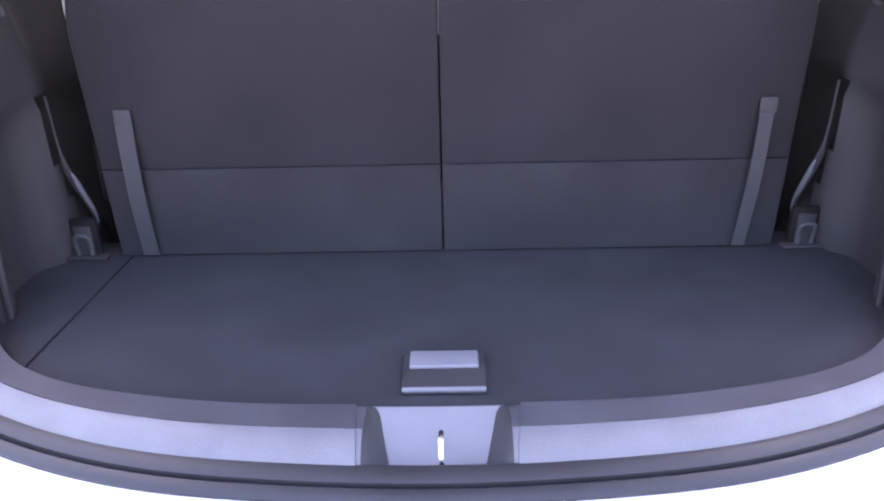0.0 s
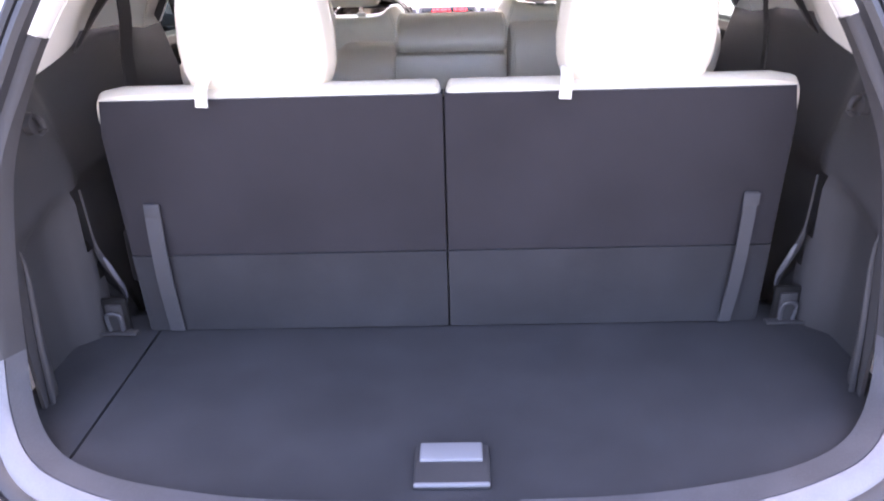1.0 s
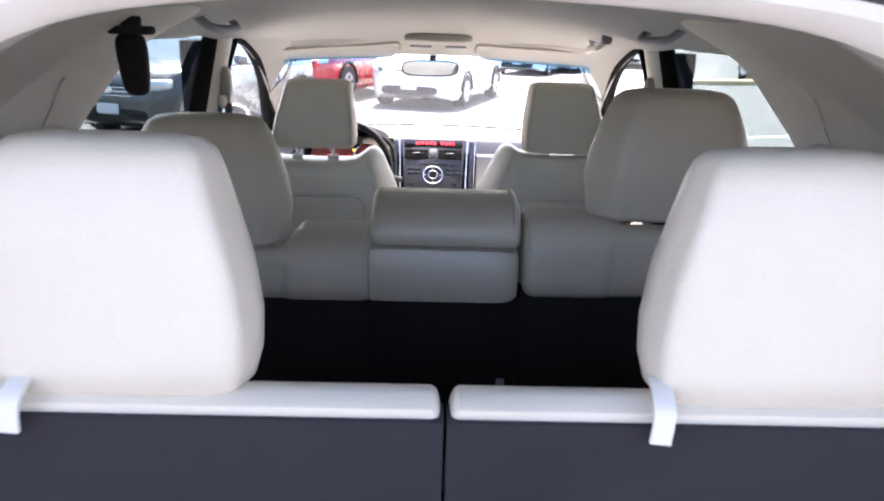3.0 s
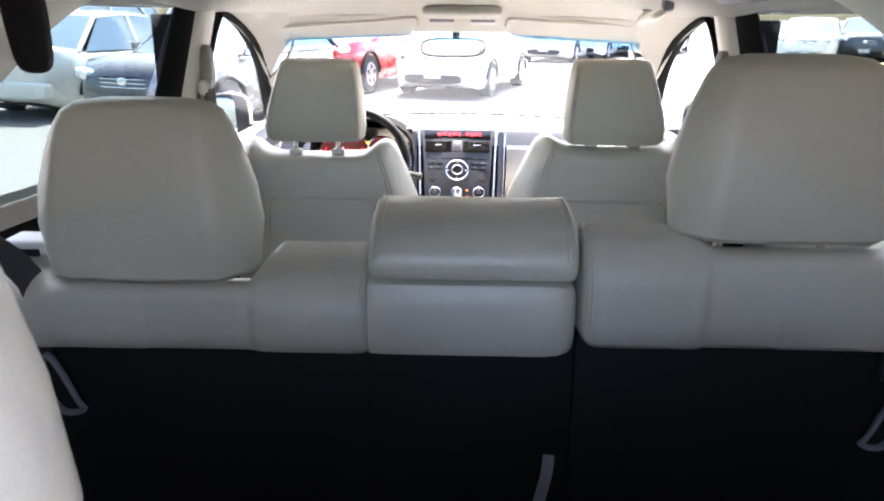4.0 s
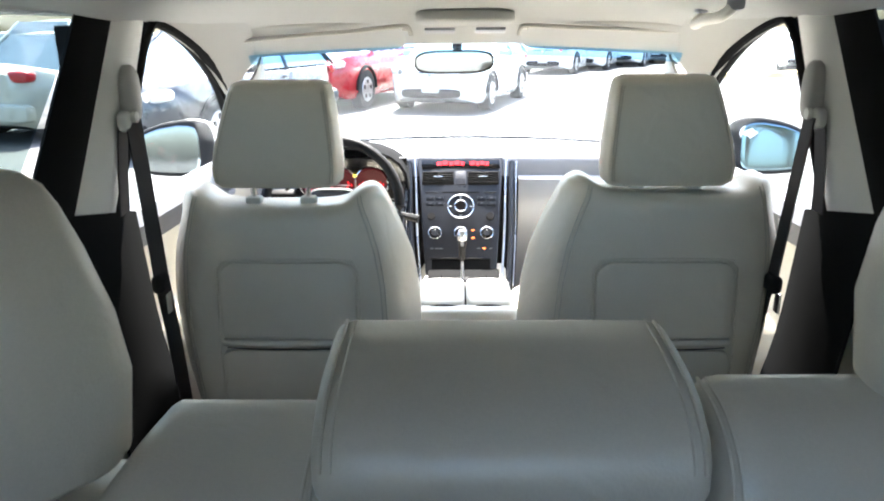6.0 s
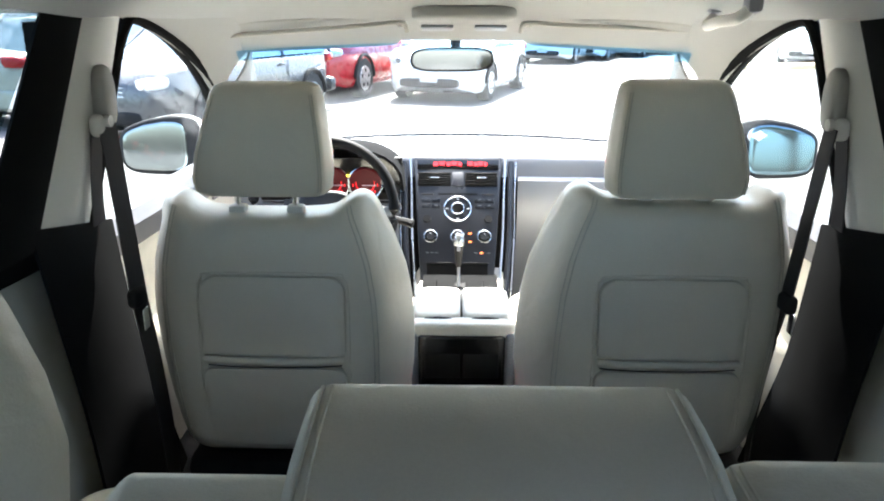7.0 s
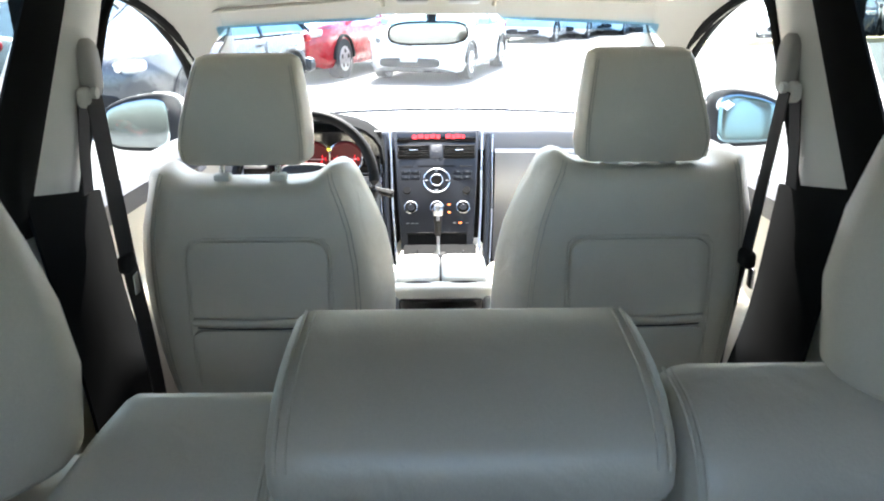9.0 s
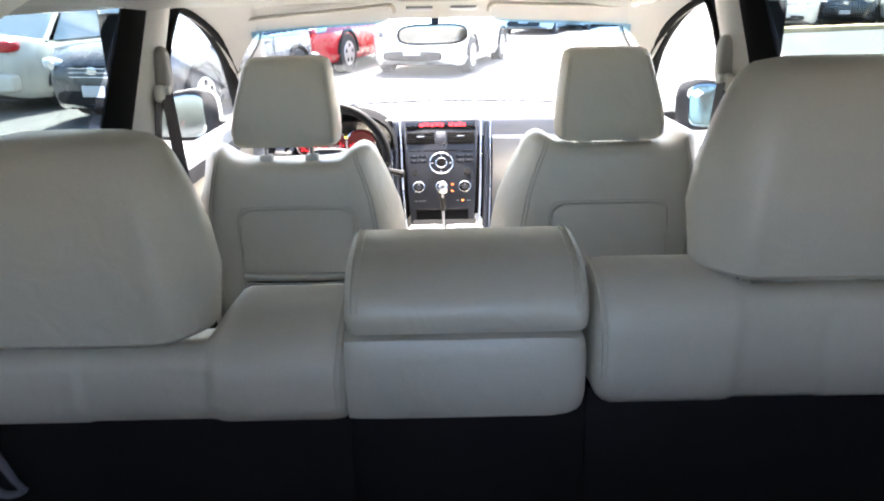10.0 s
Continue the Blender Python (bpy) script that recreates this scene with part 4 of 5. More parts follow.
part("carcass", rb((0, 4.30, .685), (1.34, .34, .50), .03, 2), BLACK, dash, "dark body of the dashboard")
# instrument hood and dials
rows = []
for f in np.linspace(0, 1, 13):
    a = math.pi * f
    rows.append([(-.365 - .195 * math.cos(a) * k, y, .955 + .136 * math.sin(a) ** .7 * k2) for k, k2, y in [(1, 1, 3.875), (1.0, 1.03, 3.93), (.98, .96, 4.06), (.9, .6, 4.2)]])
part("instrument_hood", sheet(rows, .008), FRAMEB, dash, "black instrument hood")
part("instrument_panel", rb((-.365, 3.985, .965), (.37, .01, .17), .003, 2, pose(0, 0, 0, 20)), GLOSSB, dash, "black instrument face")
for x, r in ((-.298, .050), (-.402, .050), (-.490, .040)):
    d = part("dial", cyl((x, 3.975, .962), (x, 3.967, .959), r, n=28), REDDIM, dash, "red-lit dial")
    part("bezel", tube([(x + (r + .003) * math.cos(a), 3.966, .959 + (r + .003) * math.sin(a)) for a in np.linspace(0, 2 * math.pi, 28, endpoint=False)], .0035, 6, closed=True), CHROME, d, "bright dial ring")
    part("ring", tube([(x + r * .58 * math.cos(a), 3.9655, .959 + r * .58 * math.sin(a)) for a in np.linspace(0, 2 * math.pi, 24, endpoint=False)], .0016, 6, closed=True), REDGLOW, d, "red lit ring")
    part("needle", rb((x + .012, 3.963, .954), (.045, .002, .003), 0, 1, None), PRINT, d)
    for k in range(9):
        a = radians(-40 + 260 * k / 8)
        part("tick", rb((x + r * .78 * math.cos(a), 3.9645, .959 + r * .78 * math.sin(a)), (.003, .002, .008), 0), REDGLOW, d)
part("warning_light", rb((-.352, 3.962, .985), (.009, .003, .007), .001), YELLOWG, dash, "yellow warning light")

# vents and switches beside the steering column
for x, w, cy in ((-.585, .10, 3.996), (-.235, .075, 4.012)):
    v = part("vent", rb((x, cy, .905), (w, .03, .055), .008, 2, pose(0, 0, 0, 25)), BLACK, dash, "black dash vent")
    for k in range(4):
        part("slat", rb((x, cy - .020 + .005 * k, .888 + .011 * k), (w - .012, .012, .003), .001), GREYP, v)
for x in (-.46, -.43, -.40, -.30):
    part("switch", rb((x, 3.998, .893), (.022, .012, .016), .003, 2, pose(0, 0, 0, 30)), BLACK, dash, "small dark switch")
part("switch_bezel", rb((-.43, 4.004, .892), (.12, .012, .030), .004, 2, pose(0, 0, 0, 30)), GREYP, dash, "grey switch bezel")

# ---- centre stack ----
stack = thing("centre_stack", (-.008, 3.9, .7), "dark metallic centre stack with radio, dials and bright side rails", "centre console")
SX = -.008
TILT_M = Matrix.Translation((SX, 3.86, .80)) @ Euler((radians(-35), 0, 0)).to_matrix().to_4x4() @ Matrix.Translation((0, 0, -.0245)) @ Matrix.Diagonal((.965, 1, .93, 1))


def on_stack(bm):
    """Shapes drawn flat (x across, y out of the face, z up the face) laid on the leaning fascia."""
    return turned(bm, TILT_M)
def face(u, v, w, h, d=.004, r=.002, out=0.0):
    return on_stack(rb((u, -out - d / 2, v), (w, d, h), r, 2))
def disc(u, v, r, d, out=0.0, n=32):
    return on_stack(cyl((u, -out, v), (u, -out - d, v), r, r * .94, n))
def hoop(u, v, r, t, out=0.0, n=36):
    return on_stack(tube([(u + r * math.cos(a), -out, v + r * math.sin(a)) for a in np.linspace(0, 2 * math.pi, n, endpoint=False)], t, 8, closed=True))


part("fascia", on_stack(prism([(-.145, .335), (.145, .335), (.130, .10), (.112, -.135), (-.112, -.135), (-.130, .10)], "y", 0, .05, .006)), STACK, stack, "dark metallic fascia")
for s in (-1, 1):
    a = smooth_path([(s * .156, -.002, .330), (s * .150, -.006, .22), (s * .143, -.008, .05), (s * .128, -.006, -.16)], 6)
    part("rail", on_stack(tube(a, .0036, 8, up=(0, 1, 0))), RAIL, stack, "bright chrome side rail")
    a = smooth_path([(s * .176, .014, .322), (s * .171, .010, .22), (s * .165, .006, .05), (s * .150, .006, -.16)], 6)
    part("side_strip", on_stack(tube(a, .0095, 8, up=(0, 1, 0))), STACK, stack, "dark side strip")
    a = smooth_path([(s * .192, .016, .325), (s * .186, .012, .22), (s * .180, .010, .05), (s * .166, .010, -.16)], 6)
    part("rail", on_stack(tube(a, .0024, 8, up=(0, 1, 0))), RAIL, stack, "thin outer chrome rail")
disp = part("display", face(0, .306, .266, .036, .005), GLOSSB, stack, "black display window")
for k, (u, w) in enumerate([(-.072, .016), (-.052, .018), (-.031, .014), (-.012, .018), (.006, .012), (.040, .016), (.058, .012), (.074, .016), (.090, .010)]):
    part("segment", face(u, .305 + (.002 if k % 2 else 0), w, .014, .001, 0, .0055), REDGLOW, disp, "red lit characters")
for s in (-1, 1):
    vent = part("vent", face(s * .076, .252, .108, .050, .004), BLACK, stack, "black air vent")
    for k in range(5):
        part("slat", on_stack(rb((s * .076, -.006, .234 + .009 * k), (.102, .008, .0022), .0008, 1, None)), BLACK, vent)
    part("tab", face(s * .076, .253, .030, .004, .003, .001, .009), CHROME, vent, "bright vent tab")
part("hazard_block", face(0, .252, .036, .050, .006), SILLIN, stack, "grey hazard switch")
part("disc_slot", face(0, .198, .125, .005, .001, .0, .0002), BLACK, stack, "disc slot")
for u in (-.098, .098):
    part("slot_key", face(u, .198, .040, .006, .003), DARKTRIM, stack)
knob = part("volume_dial", disc(0, .142, .0435, .010), STACK, stack, "large round control dial")
part("ring", hoop(0, .142, .043, .0026, .010), CHROME, knob, "bright outer ring")
part("ring", hoop(0, .142, .020, .0022, .014), CHROME, knob, "bright inner ring")
part("cap", disc(0, .142, .019, .016), GLOSSB, knob)
for a in (0, 90, 180, 270):
    part("mark", face(.034 * math.cos(radians(a)), .142 + .034 * math.sin(radians(a)), .009, .003, .001, 0, .0105), PRINT, knob)
for s in (-1, 1):
    for j in range(2):
        for k in range(2):
            b = part("button", face(s * (.070 + .032 * k), .175 - .020 * j, .028, .015, .004, .002), STACK, stack, "dark preset button")
            part("mark", face(s * (.070 + .032 * k), .176 - .020 * j, .010, .0022, .0006, 0, .0042), PRINTDIM, b)
    part("toggle", disc(s * .098, .108, .013, .008, 0, 20), BLACK, stack, "small round black control")
for i, u in enumerate((-.085, 0, .085)):
    k = part("climate_knob", disc(u, .045, .0195, .014), GLOSSB, stack, "round climate knob with a chrome ring")
    part("ring", hoop(u, .045, .0203, .0026, .010), CHROME, k)
    part("face", disc(u, .045, .013, .0155), STACK, k)
    part("pointer", face(u, .053, .002, .006, .001, 0, .016), PRINT, k)
for u, v in ((.040, .058), (.040, .030), (.076, -.008)):
    part("indicator", face(u, v, .010, .005, .0015, .0005, .0004), AMBER, stack, "lit orange indicator")
for u in (-.095, -.080, -.066, .058, .098):
    part("key_mark", face(u, -.008, .010, .003, .0008, 0, .0003), PRINTDIM, stack)
# No recess is cut: a flat black sheet gives the cubby its shade.
part("cubby", face(0, -.085, .19, .075, .001, .0, .0004), FRAMEB, stack, "flat dark sheet painting the shade of an open cubby")
part("cubby_lip", face(0, -.044, .196, .005, .006), BLACK, stack, "dark lip over the cubby")

# ---- console between the front seats ----
con = thing("floor_console", (0, 3.4, .40), "floor console with pale split lid and glossy black rear panel", "console")
part("body", loft([[(s * w, y, z) for s, z in ((-1, .40), (-1, zt - .02), (-.9, zt), (.9, zt), (1, zt - .02), (1, .40))] for y, w, zt in [(3.215, .118, .790), (3.25, .120, .792), (3.46, .124, .775), (3.55, .125, .735), (3.80, .130, .700), (3.92, .14, .70)]]), GREYL, con, "pale plastic console body")
for s in (-1, 1):
    part("lid", puff((s * .0572, 3.343, .8045), (.110, .196, .030), 6, 8, lambda q: Vector((q.x, q.y - .10 * max(0.0, q.y) * (q.x * s > 0) * q.x * q.x, q.z + .12 * (1 - q.y) - .22 * q.y * q.y))), GREYL, con, "pale padded half of the console lid")
    # Black tube set out from the lid to draw the finger gap's shade.
    part("lid_shadow", tube(smooth_path([(s * .012, 3.243, .806), (s * .055, 3.242, .811), (s * .102, 3.244, .804)], 4), .0048, 6), BLACK, con, "black strip painting the shade in the finger gap under the lid")
part("hood", puff((0, 3.230, .795), (.240, .05, .034), 6, 8), GREYL, con, "rounded pale hood over the rear panel")
rear = part("rear_panel", rb((0, 3.208, .664), (.194, .02, .244), .008, 3), GLOSSB, con, "glossy black rear panel")
for sgn in (-1, 1):
    part("side_frame", rb((sgn * .1085, 3.212, .62), (.022, .03, .34), .008, 3), GREYP, con, "grey frame beside the panel")
    part("vent", rb((sgn * .043, 3.199, .715), (.078, .006, .06), .002), BLACK, rear, "black rear vent")
for k, x in enumerate((-.018, -.004, .010, .022)):
    part("segment", rb((x, 3.1970, .655), (.011, .001, .016), 0), REDGLOW, rear, "red lit clock segments")
for k, x in enumerate((-.068, -.054, -.040)):
    part("mark", rb((x, 3.1970, .654), (.004, .001, .014), 0), PRINT, rear)
part("lid_gap", rb((0, 3.355, .798), (.0055, .205, .012), .001), BLACK, con, "dark gap between the lid halves")
part("gate_ramp", sheet([[(x, y, z) for y, z in [(3.462, .782), (3.50, .768), (3.56, .742), (3.60, .728)]] for x in (-.114, 0, .114)], .004), FRAMEB, con, "dark ramp behind the shift gate")
for x in (-.078, -.046, .046, .078):
    part("cup_strip", tube([(x, 3.466, .785), (x * 1.02, 3.50, .772), (x * 1.05, 3.56, .746)], .0016, 6), RAIL, con, "thin bright strip")
part("gate", rb((.0, 3.69, .712), (.222, .24, .012), .005, 2, None), FRAMEB, con, "dark shift gate plate")
part("gate_slot", rb((.0, 3.67, .7185), (.03, .11, .003), .001), BLACK, con)
for s in (-1, 1):
    part("cup_trim", rb((s * .068, 3.68, .7195), (.004, .12, .003), .001), CHROME, con, "thin bright strip")
shift = thing("gear_lever", (-.004, 3.67, .715), "gear lever with a chrome-capped knob", "gear lever")
part("shaft", cyl((-.004, 3.672, .715), (-.005, 3.695, .785), .0042, n=12), SILVER, shift, "satin metal shaft")
def knob_ring(y, z, w, d, n=16):
    return [(-.005 + w * math.copysign(abs(math.cos(a)) ** .7, math.cos(a)), y + d * math.sin(a), z) for a in np.linspace(0, 2 * math.pi, n, endpoint=False)]
knob_part = part("knob", loft([knob_ring(3.694, .780, .006, .006), knob_ring(3.697, .790, .0095, .010), knob_ring(3.703, .815, .0115, .014), knob_ring(3.708, .842, .0145, .018)]), BLACK, shift, "black leather knob")
part("cap", loft([knob_ring(3.708, .842, .0152, .0185), knob_ring(3.710, .852, .0165, .020), knob_ring(3.713, .864, .0155, .018), knob_ring(3.714, .870, .0105, .012)]), CHROME, knob_part, "silver cap of the knob")
part("front_strip", rb((-.005, 3.6905, .836), (.010, .004, .018), .0015, 2, pose(0, 0, 0, -12)), SILVER, knob_part, "silver strip down the knob")
part("collar", cyl((-.004, 3.672, .716), (-.004, 3.674, .728), .016, .010, 16), BLACK, shift)

# ---- steering wheel ----
wheel = thing("steering_wheel", (-.362, 3.57, .975), "dark leather steering wheel with silver spokes", "steering wheel")
WM = Matrix.Translation((-.362, 3.57, .975)) @ Euler((radians(-24), 0, 0)).to_matrix().to_4x4()
part("rim", turned(tube([(.186 * math.cos(a), 0, .186 * math.sin(a)) for a in np.linspace(0, 2 * math.pi, 48, endpoint=False)], .0138, 12, closed=True), WM), BLACK, wheel, "black leather rim")
part("hub", turned(puff((0, .02, -.01), (.15, .06, .13), 4, 8), WM), DARKTRIM, wheel, "dark airbag hub")
for a in (0, 180, 250, 290):
    ca, sa = math.cos(radians(a)), math.sin(radians(a))
    part("spoke", turned(tube([(.06 * ca, .012, .06 * sa - .01), (.12 * ca, .01, .12 * sa - .005), (.178 * ca, .002, .178 * sa)], [.020, .016, .012], 8, flat=.4, up=(0, 1, 0)), WM), SILVER, wheel, "silver spoke")
for s in (-1, 1):
    part("key_pad", turned(rb((s * .085, -.008, .004), (.034, .012, .045), .005), WM), DARKTRIM, wheel, "thumb switches")
part("badge", turned(rb((0, -.014, -.01), (.05, .006, .035), .008), WM), CHROME, wheel, "plain oval badge")
part("column", cyl((-.362, 3.60, .96), (-.362, 3.95, .80), .045, .06, 16), BLACK, wheel, "black steering column shroud")
part("stalk", turned(tube([(.03, .05, .0), (.10, .045, .01), (.20, .035, -.02), (.235, .03, -.03)], [.008, .008, .009, .012], 8), WM), BLACK, wheel, "black column stalk")

# ---- mirror, visors, roof fittings ----
mir = thing("rear_view_mirror", (-.028, 3.775, 1.348), "rear-view mirror in a black frame hung from the windscreen", "mirror")
def mirror_ring(w, h, y, n=28):
    out = []
    for k in range(n):
        a = 2 * math.pi * k / n
        out.append((-.028 + math.copysign(abs(math.cos(a)) ** .5, math.cos(a)) * w / 2, y, 1.3485 + math.copysign(abs(math.sin(a)) ** .7, math.sin(a)) * h / 2 + .002 * math.cos(a)))
    return out
tip = Matrix.Translation((0, 3.77, 1.348)) @ Euler((radians(-2), 0, radians(1))).to_matrix().to_4x4() @ Matrix.Translation((0, -3.77, -1.348))
part("housing", turned(loft([mirror_ring(.214, .052, 3.770), mirror_ring(.228, .066, 3.773), mirror_ring(.224, .062, 3.790), mirror_ring(.15, .04, 3.806)]), tip), BLACK, mir, "black housing")
part("glass", turned(loft([mirror_ring(.215, .054, 3.7665), mirror_ring(.215, .054, 3.7695)]), tip), MIRROR, mir, "mirror glass")
part("stem", cyl((-.02, 3.80, 1.365), (-.018, 3.815, 1.41), .012, .016, 14), BLACK, mir)

for s in (-1, 1):
    v = thing("sun_visor", (s * .37, 3.6, 1.425), "pale felt sun visor folded up under the headliner", "sun visor", "sun visors")
    x0, x1 = (.142, .590) if s > 0 else (-.590, -.145)
    xm = (x0 + x1) / 2
    bm = puff((0, 0, 0), (x1 - x0, .23, .024), 9, 10, lambda q: Vector((q.x, q.y, q.z * (1.0 - .4 * q.y))))
    turned(bm, Matrix.Translation((xm, 3.622, 1.4235)) @ Euler((radians(-22), s * radians(2.4), -s * radians(12))).to_matrix().to_4x4())
    part("panel", bm, FELT, v)
    drop = .016 if s > 0 else .030
    rim = [(.136, 3.545, 1.424), (.140, 3.535, 1.440), (.160, 3.530, 1.4455), (.260, 3.528, 1.444 - drop * .27), (.40, 3.528, 1.444 - drop * .62), (.545, 3.530, 1.444 - drop), (.578, 3.535, 1.438 - drop), (.588, 3.55, 1.424 - drop)]
    # Grey tube that draws the shadowed edge of the thick visor.
    part("edge", tube(smooth_path([(s * a, b, c) for a, b, c in rim], 5), .0055, 8), SLIDER, v, "grey strip painting the shade along the visor edge")
    part("pivot", cyl((s * .150, 3.58, 1.435), (s * .150, 3.58, 1.465), .012, n=12), GREYL, v, "pale pivot")
con2 = thing("roof_console", (0, 3.5, 1.47), "pale overhead console with two map lamps", "roof console")
part("body", puff((0, 3.53, 1.464), (.24, .26, .036), 5, 10, lambda q: Vector((q.x, q.y, q.z - .30 * q.y)), None), FELT, con2)
for s in (-1, 1):
    part("lamp", rb((s * .062, 3.50, 1.4345), (.075, .035, .008), .004, 2, pose(0, 0, 0, -14)), SILVER, con2, "oblong map lamp lens")
grab = thing("grab_handle", (.50, 3.13, 1.49), "pale folding grab handle on the roof rail", "grab handle")
part("bar", tube(smooth_path([(.505, 3.08, 1.480), (.485, 3.10, 1.458), (.480, 3.18, 1.452), (.485, 3.26, 1.444), (.505, 3.29, 1.458)], 5), .011, 10), GREYL, grab)
for y in (3.085, 3.285):
    part("mount", rb((.505, y, 1.484), (.03, .035, .035), .01), GREYP, grab, "grey mount")

for sx in (-1, 1):
    grab = thing("grab_handle", (sx * .50, 2.58, 1.50), "grey folding grab handle over the rear door", "grab handle")
    part("bar", tube(smooth_path([(sx * .525, 2.44, 1.515), (sx * .500, 2.46, 1.492), (sx * .495, 2.57, 1.487), (sx * .500, 2.68, 1.490), (sx * .525, 2.70, 1.512)], 5), .010, 10), GREYP, grab)
    for y in (2.445, 2.695):
        part("mount", rb((sx * .525, y, 1.522), (.03, .035, .03), .01), GREYP, grab, "grey mount")

hang = thing("roof_hanger", (-.504, 2.03, 1.49), "black clip and strap hanging from the roof beside the rear window", "hanger")
part("clip", merged(rb((-.504, 2.03, 1.488), (.070, .03, .014), .005, 2), rb((-.504, 2.03, 1.500), (.03, .02, .02), .004, 2)), BLACK, hang)
part("strap", puff((-.505, 2.03, 1.434), (.046, .026, .100), 4, 8, lambda q: Vector((q.x * (1 + .12 * q.z) - .12 * q.z, q.y, q.z))), BLACK, hang, "black hanging strap bundle")

# ---- belts ----
def front_belt(s):
    b = thing("seat_belt", (s * .63, 2.94, 1.29), "dark front seat belt on a pale pillar anchor", "seat belt", "front seat belts")
    part("slider", puff((s * .615, 2.966, 1.328), (.032, .052, .108), 2.8, 8), SLIDER, b, "pale height slider")
    part("anchor", puff((s * .618, 2.945, 1.283), (.022, .050, .038), 3, 8), GREYL, b, "pale plastic belt guide")
    part("bolt", cyl((s * .606, 2.945, 1.29), (s * .598, 2.945, 1.29), .010, n=14), GREYL, b)
    end = (-.585, 2.935, .985) if s < 0 else (.588, 2.972, .970)
    path = [Vector((s * .607, 2.948, 1.285)).lerp(Vector(end), k / 6) for k in range(7)]
    part("webbing", ribbon(path, .042, .0025, (0, 1, .0) if s > 0 else (.25, 1, 0)), BELT, b, "dark belt webbing")
    low = [end, (-.592, 2.98, .83), (-.60, 3.02, .665), (-.61, 3.05, .5)] if s < 0 else [end, (.592, 3.02, .83), (.60, 3.06, .66), (.61, 3.08, .5)]
    part("lower_webbing", ribbon(smooth_path(low, 5), .042, .0025, (.2, 1, 0)), BELT, b)
    part("rear_strand", ribbon([(s * .628, 2.950, 1.275), (s * .640, 2.952, 1.19), (s * .648, 2.955, 1.108)], .040, .0025, (0, 1, 0)), BELT, b, "strand running into the pillar")
    part("tongue", rb((end[0], end[1] - .006, end[2] - .005), (.024, .044, .036), .010, 3), BLACK, b, "black latch tongue")
    part("tongue_plate", rb((end[0] + .012, end[1] - .008, end[2] - .045), (.004, .022, .04), .001), CHROME, b, "steel tongue plate")
    return b


for s in (-1, 1):
    front_belt(s)
    b = thing("seat_belt", (s * .58, 1.62, 1.37), "dark third-row seat belt on a cream anchor", "seat belt", "rear seat belts")
    part("cover", puff((s * .590, 1.650, 1.372), (.046, .064, .070), 3.0, 8), GREYL, b, "cream belt guide cover")
    part("anchor", puff((s * .575, 1.590, 1.332), (.03, .05, .045), 3, 8), GREYL, b)
    part("webbing", ribbon(smooth_path([(s * .578, 1.632, 1.338), (s * .585, 1.640, 1.27), (s * .60, 1.65, 1.20), (s * .605, 1.66, 1.05)], 4), .036, .0025, (.2, 1, 0)), BELT, b)
    part("rear_strand", ribbon(smooth_path([(s * .578, 1.575, 1.325), (s * .590, 1.53, 1.29), (s * .602, 1.475, 1.245)], 4), .036, .0025, (0, 1, .6)), BELT, b)
    b = thing("seat_belt", (s * .61, 1.96, 1.33), "dark second-row seat belt on a pale anchor", "seat belt", "rear seat belts")
    part("anchor", puff((s * .618, 1.97, 1.308), (.03, .055, .065), 3, 8), GREYL, b, "pale belt guide")
    part("webbing", ribbon(smooth_path([(s * .612, 1.97, 1.29), (s * .60, 2.0, 1.20), (s * .565, 2.05, 1.12), (s * .56, 2.06, 1.0)], 4), .040, .0025, (.3, 1, 0)), BELT, b)
    part("rear_strand", ribbon([(s * .622, 1.96, 1.29), (s * .640, 1.93, 1.24)], .04, .0025, (0, 1, 0)), BELT, b)

# door mirrors
for s in (-1, 1):
    dm = thing("door_mirror", (s * .97, 4.02, 1.05), "white door mirror with dark-rimmed glass", "door mirror", "door mirrors")
    c = (.98 if s > 0 else -.945, 4.05, 1.070)
    def taper(q):
        u = q.x * s
        return Vector((q.x, q.y, q.z * (1 - .34 * max(0.0, u) - .05 * u if q.z > 0 else 1 - .06 * u)))
    part("housing", puff(c, (.25, .13, .175), 3.6, 10, taper), WHITEP, dm, "white painted shell")
    mm = Matrix.Translation((c[0] - s * .004, c[1] - .060, c[2])) @ Euler((radians(-7 if s > 0 else -5), 0, s * radians(-5))).to_matrix().to_4x4()
    part("rim", puff((0, .012, 0), (.252, .044, .184), 4, 8, taper, mm), BLACK, dm, "black rim")
    part("glass", puff((s * .012, -.0105, 0), (.196, .004, .150), 4.5, 6, taper, mm), DOORMIR["right" if s > 0 else "left"], dm, "mirror glass")
    part("arm", rb((s * .83, 4.06, 1.02), (.12, .06, .05), .015), BLACK, dm)

# open tailgate held up by two struts
gate = thing("tailgate", (0, 1.28, 1.62), "white open tailgate raised above the boot", "tailgate", kind="structure")
rows = [[(x * lerp(.60, .70, f), lerp(1.33, .45, f), lerp(1.615, 2.12, f) + .03 * math.sin(math.pi * f) - .05 * abs(x) ** 2) for x in np.linspace(-1, 1, 13)] for f in np.linspace(0, 1, 9)]
part("skin", sheet(rows, .03), WHITEP, gate)
trim_rows = [[(x * lerp(.56, .64, f), lerp(1.28, .50, f), lerp(1.592, 2.055, f) + .03 * math.sin(math.pi * f) - .05 * abs(x) ** 2) for x in np.linspace(-1, 1, 13)] for f in np.linspace(0, 1, 9)]
part("inner_trim", sheet(trim_rows, .012), GREYP, gate, "grey plastic inner trim of the tailgate")
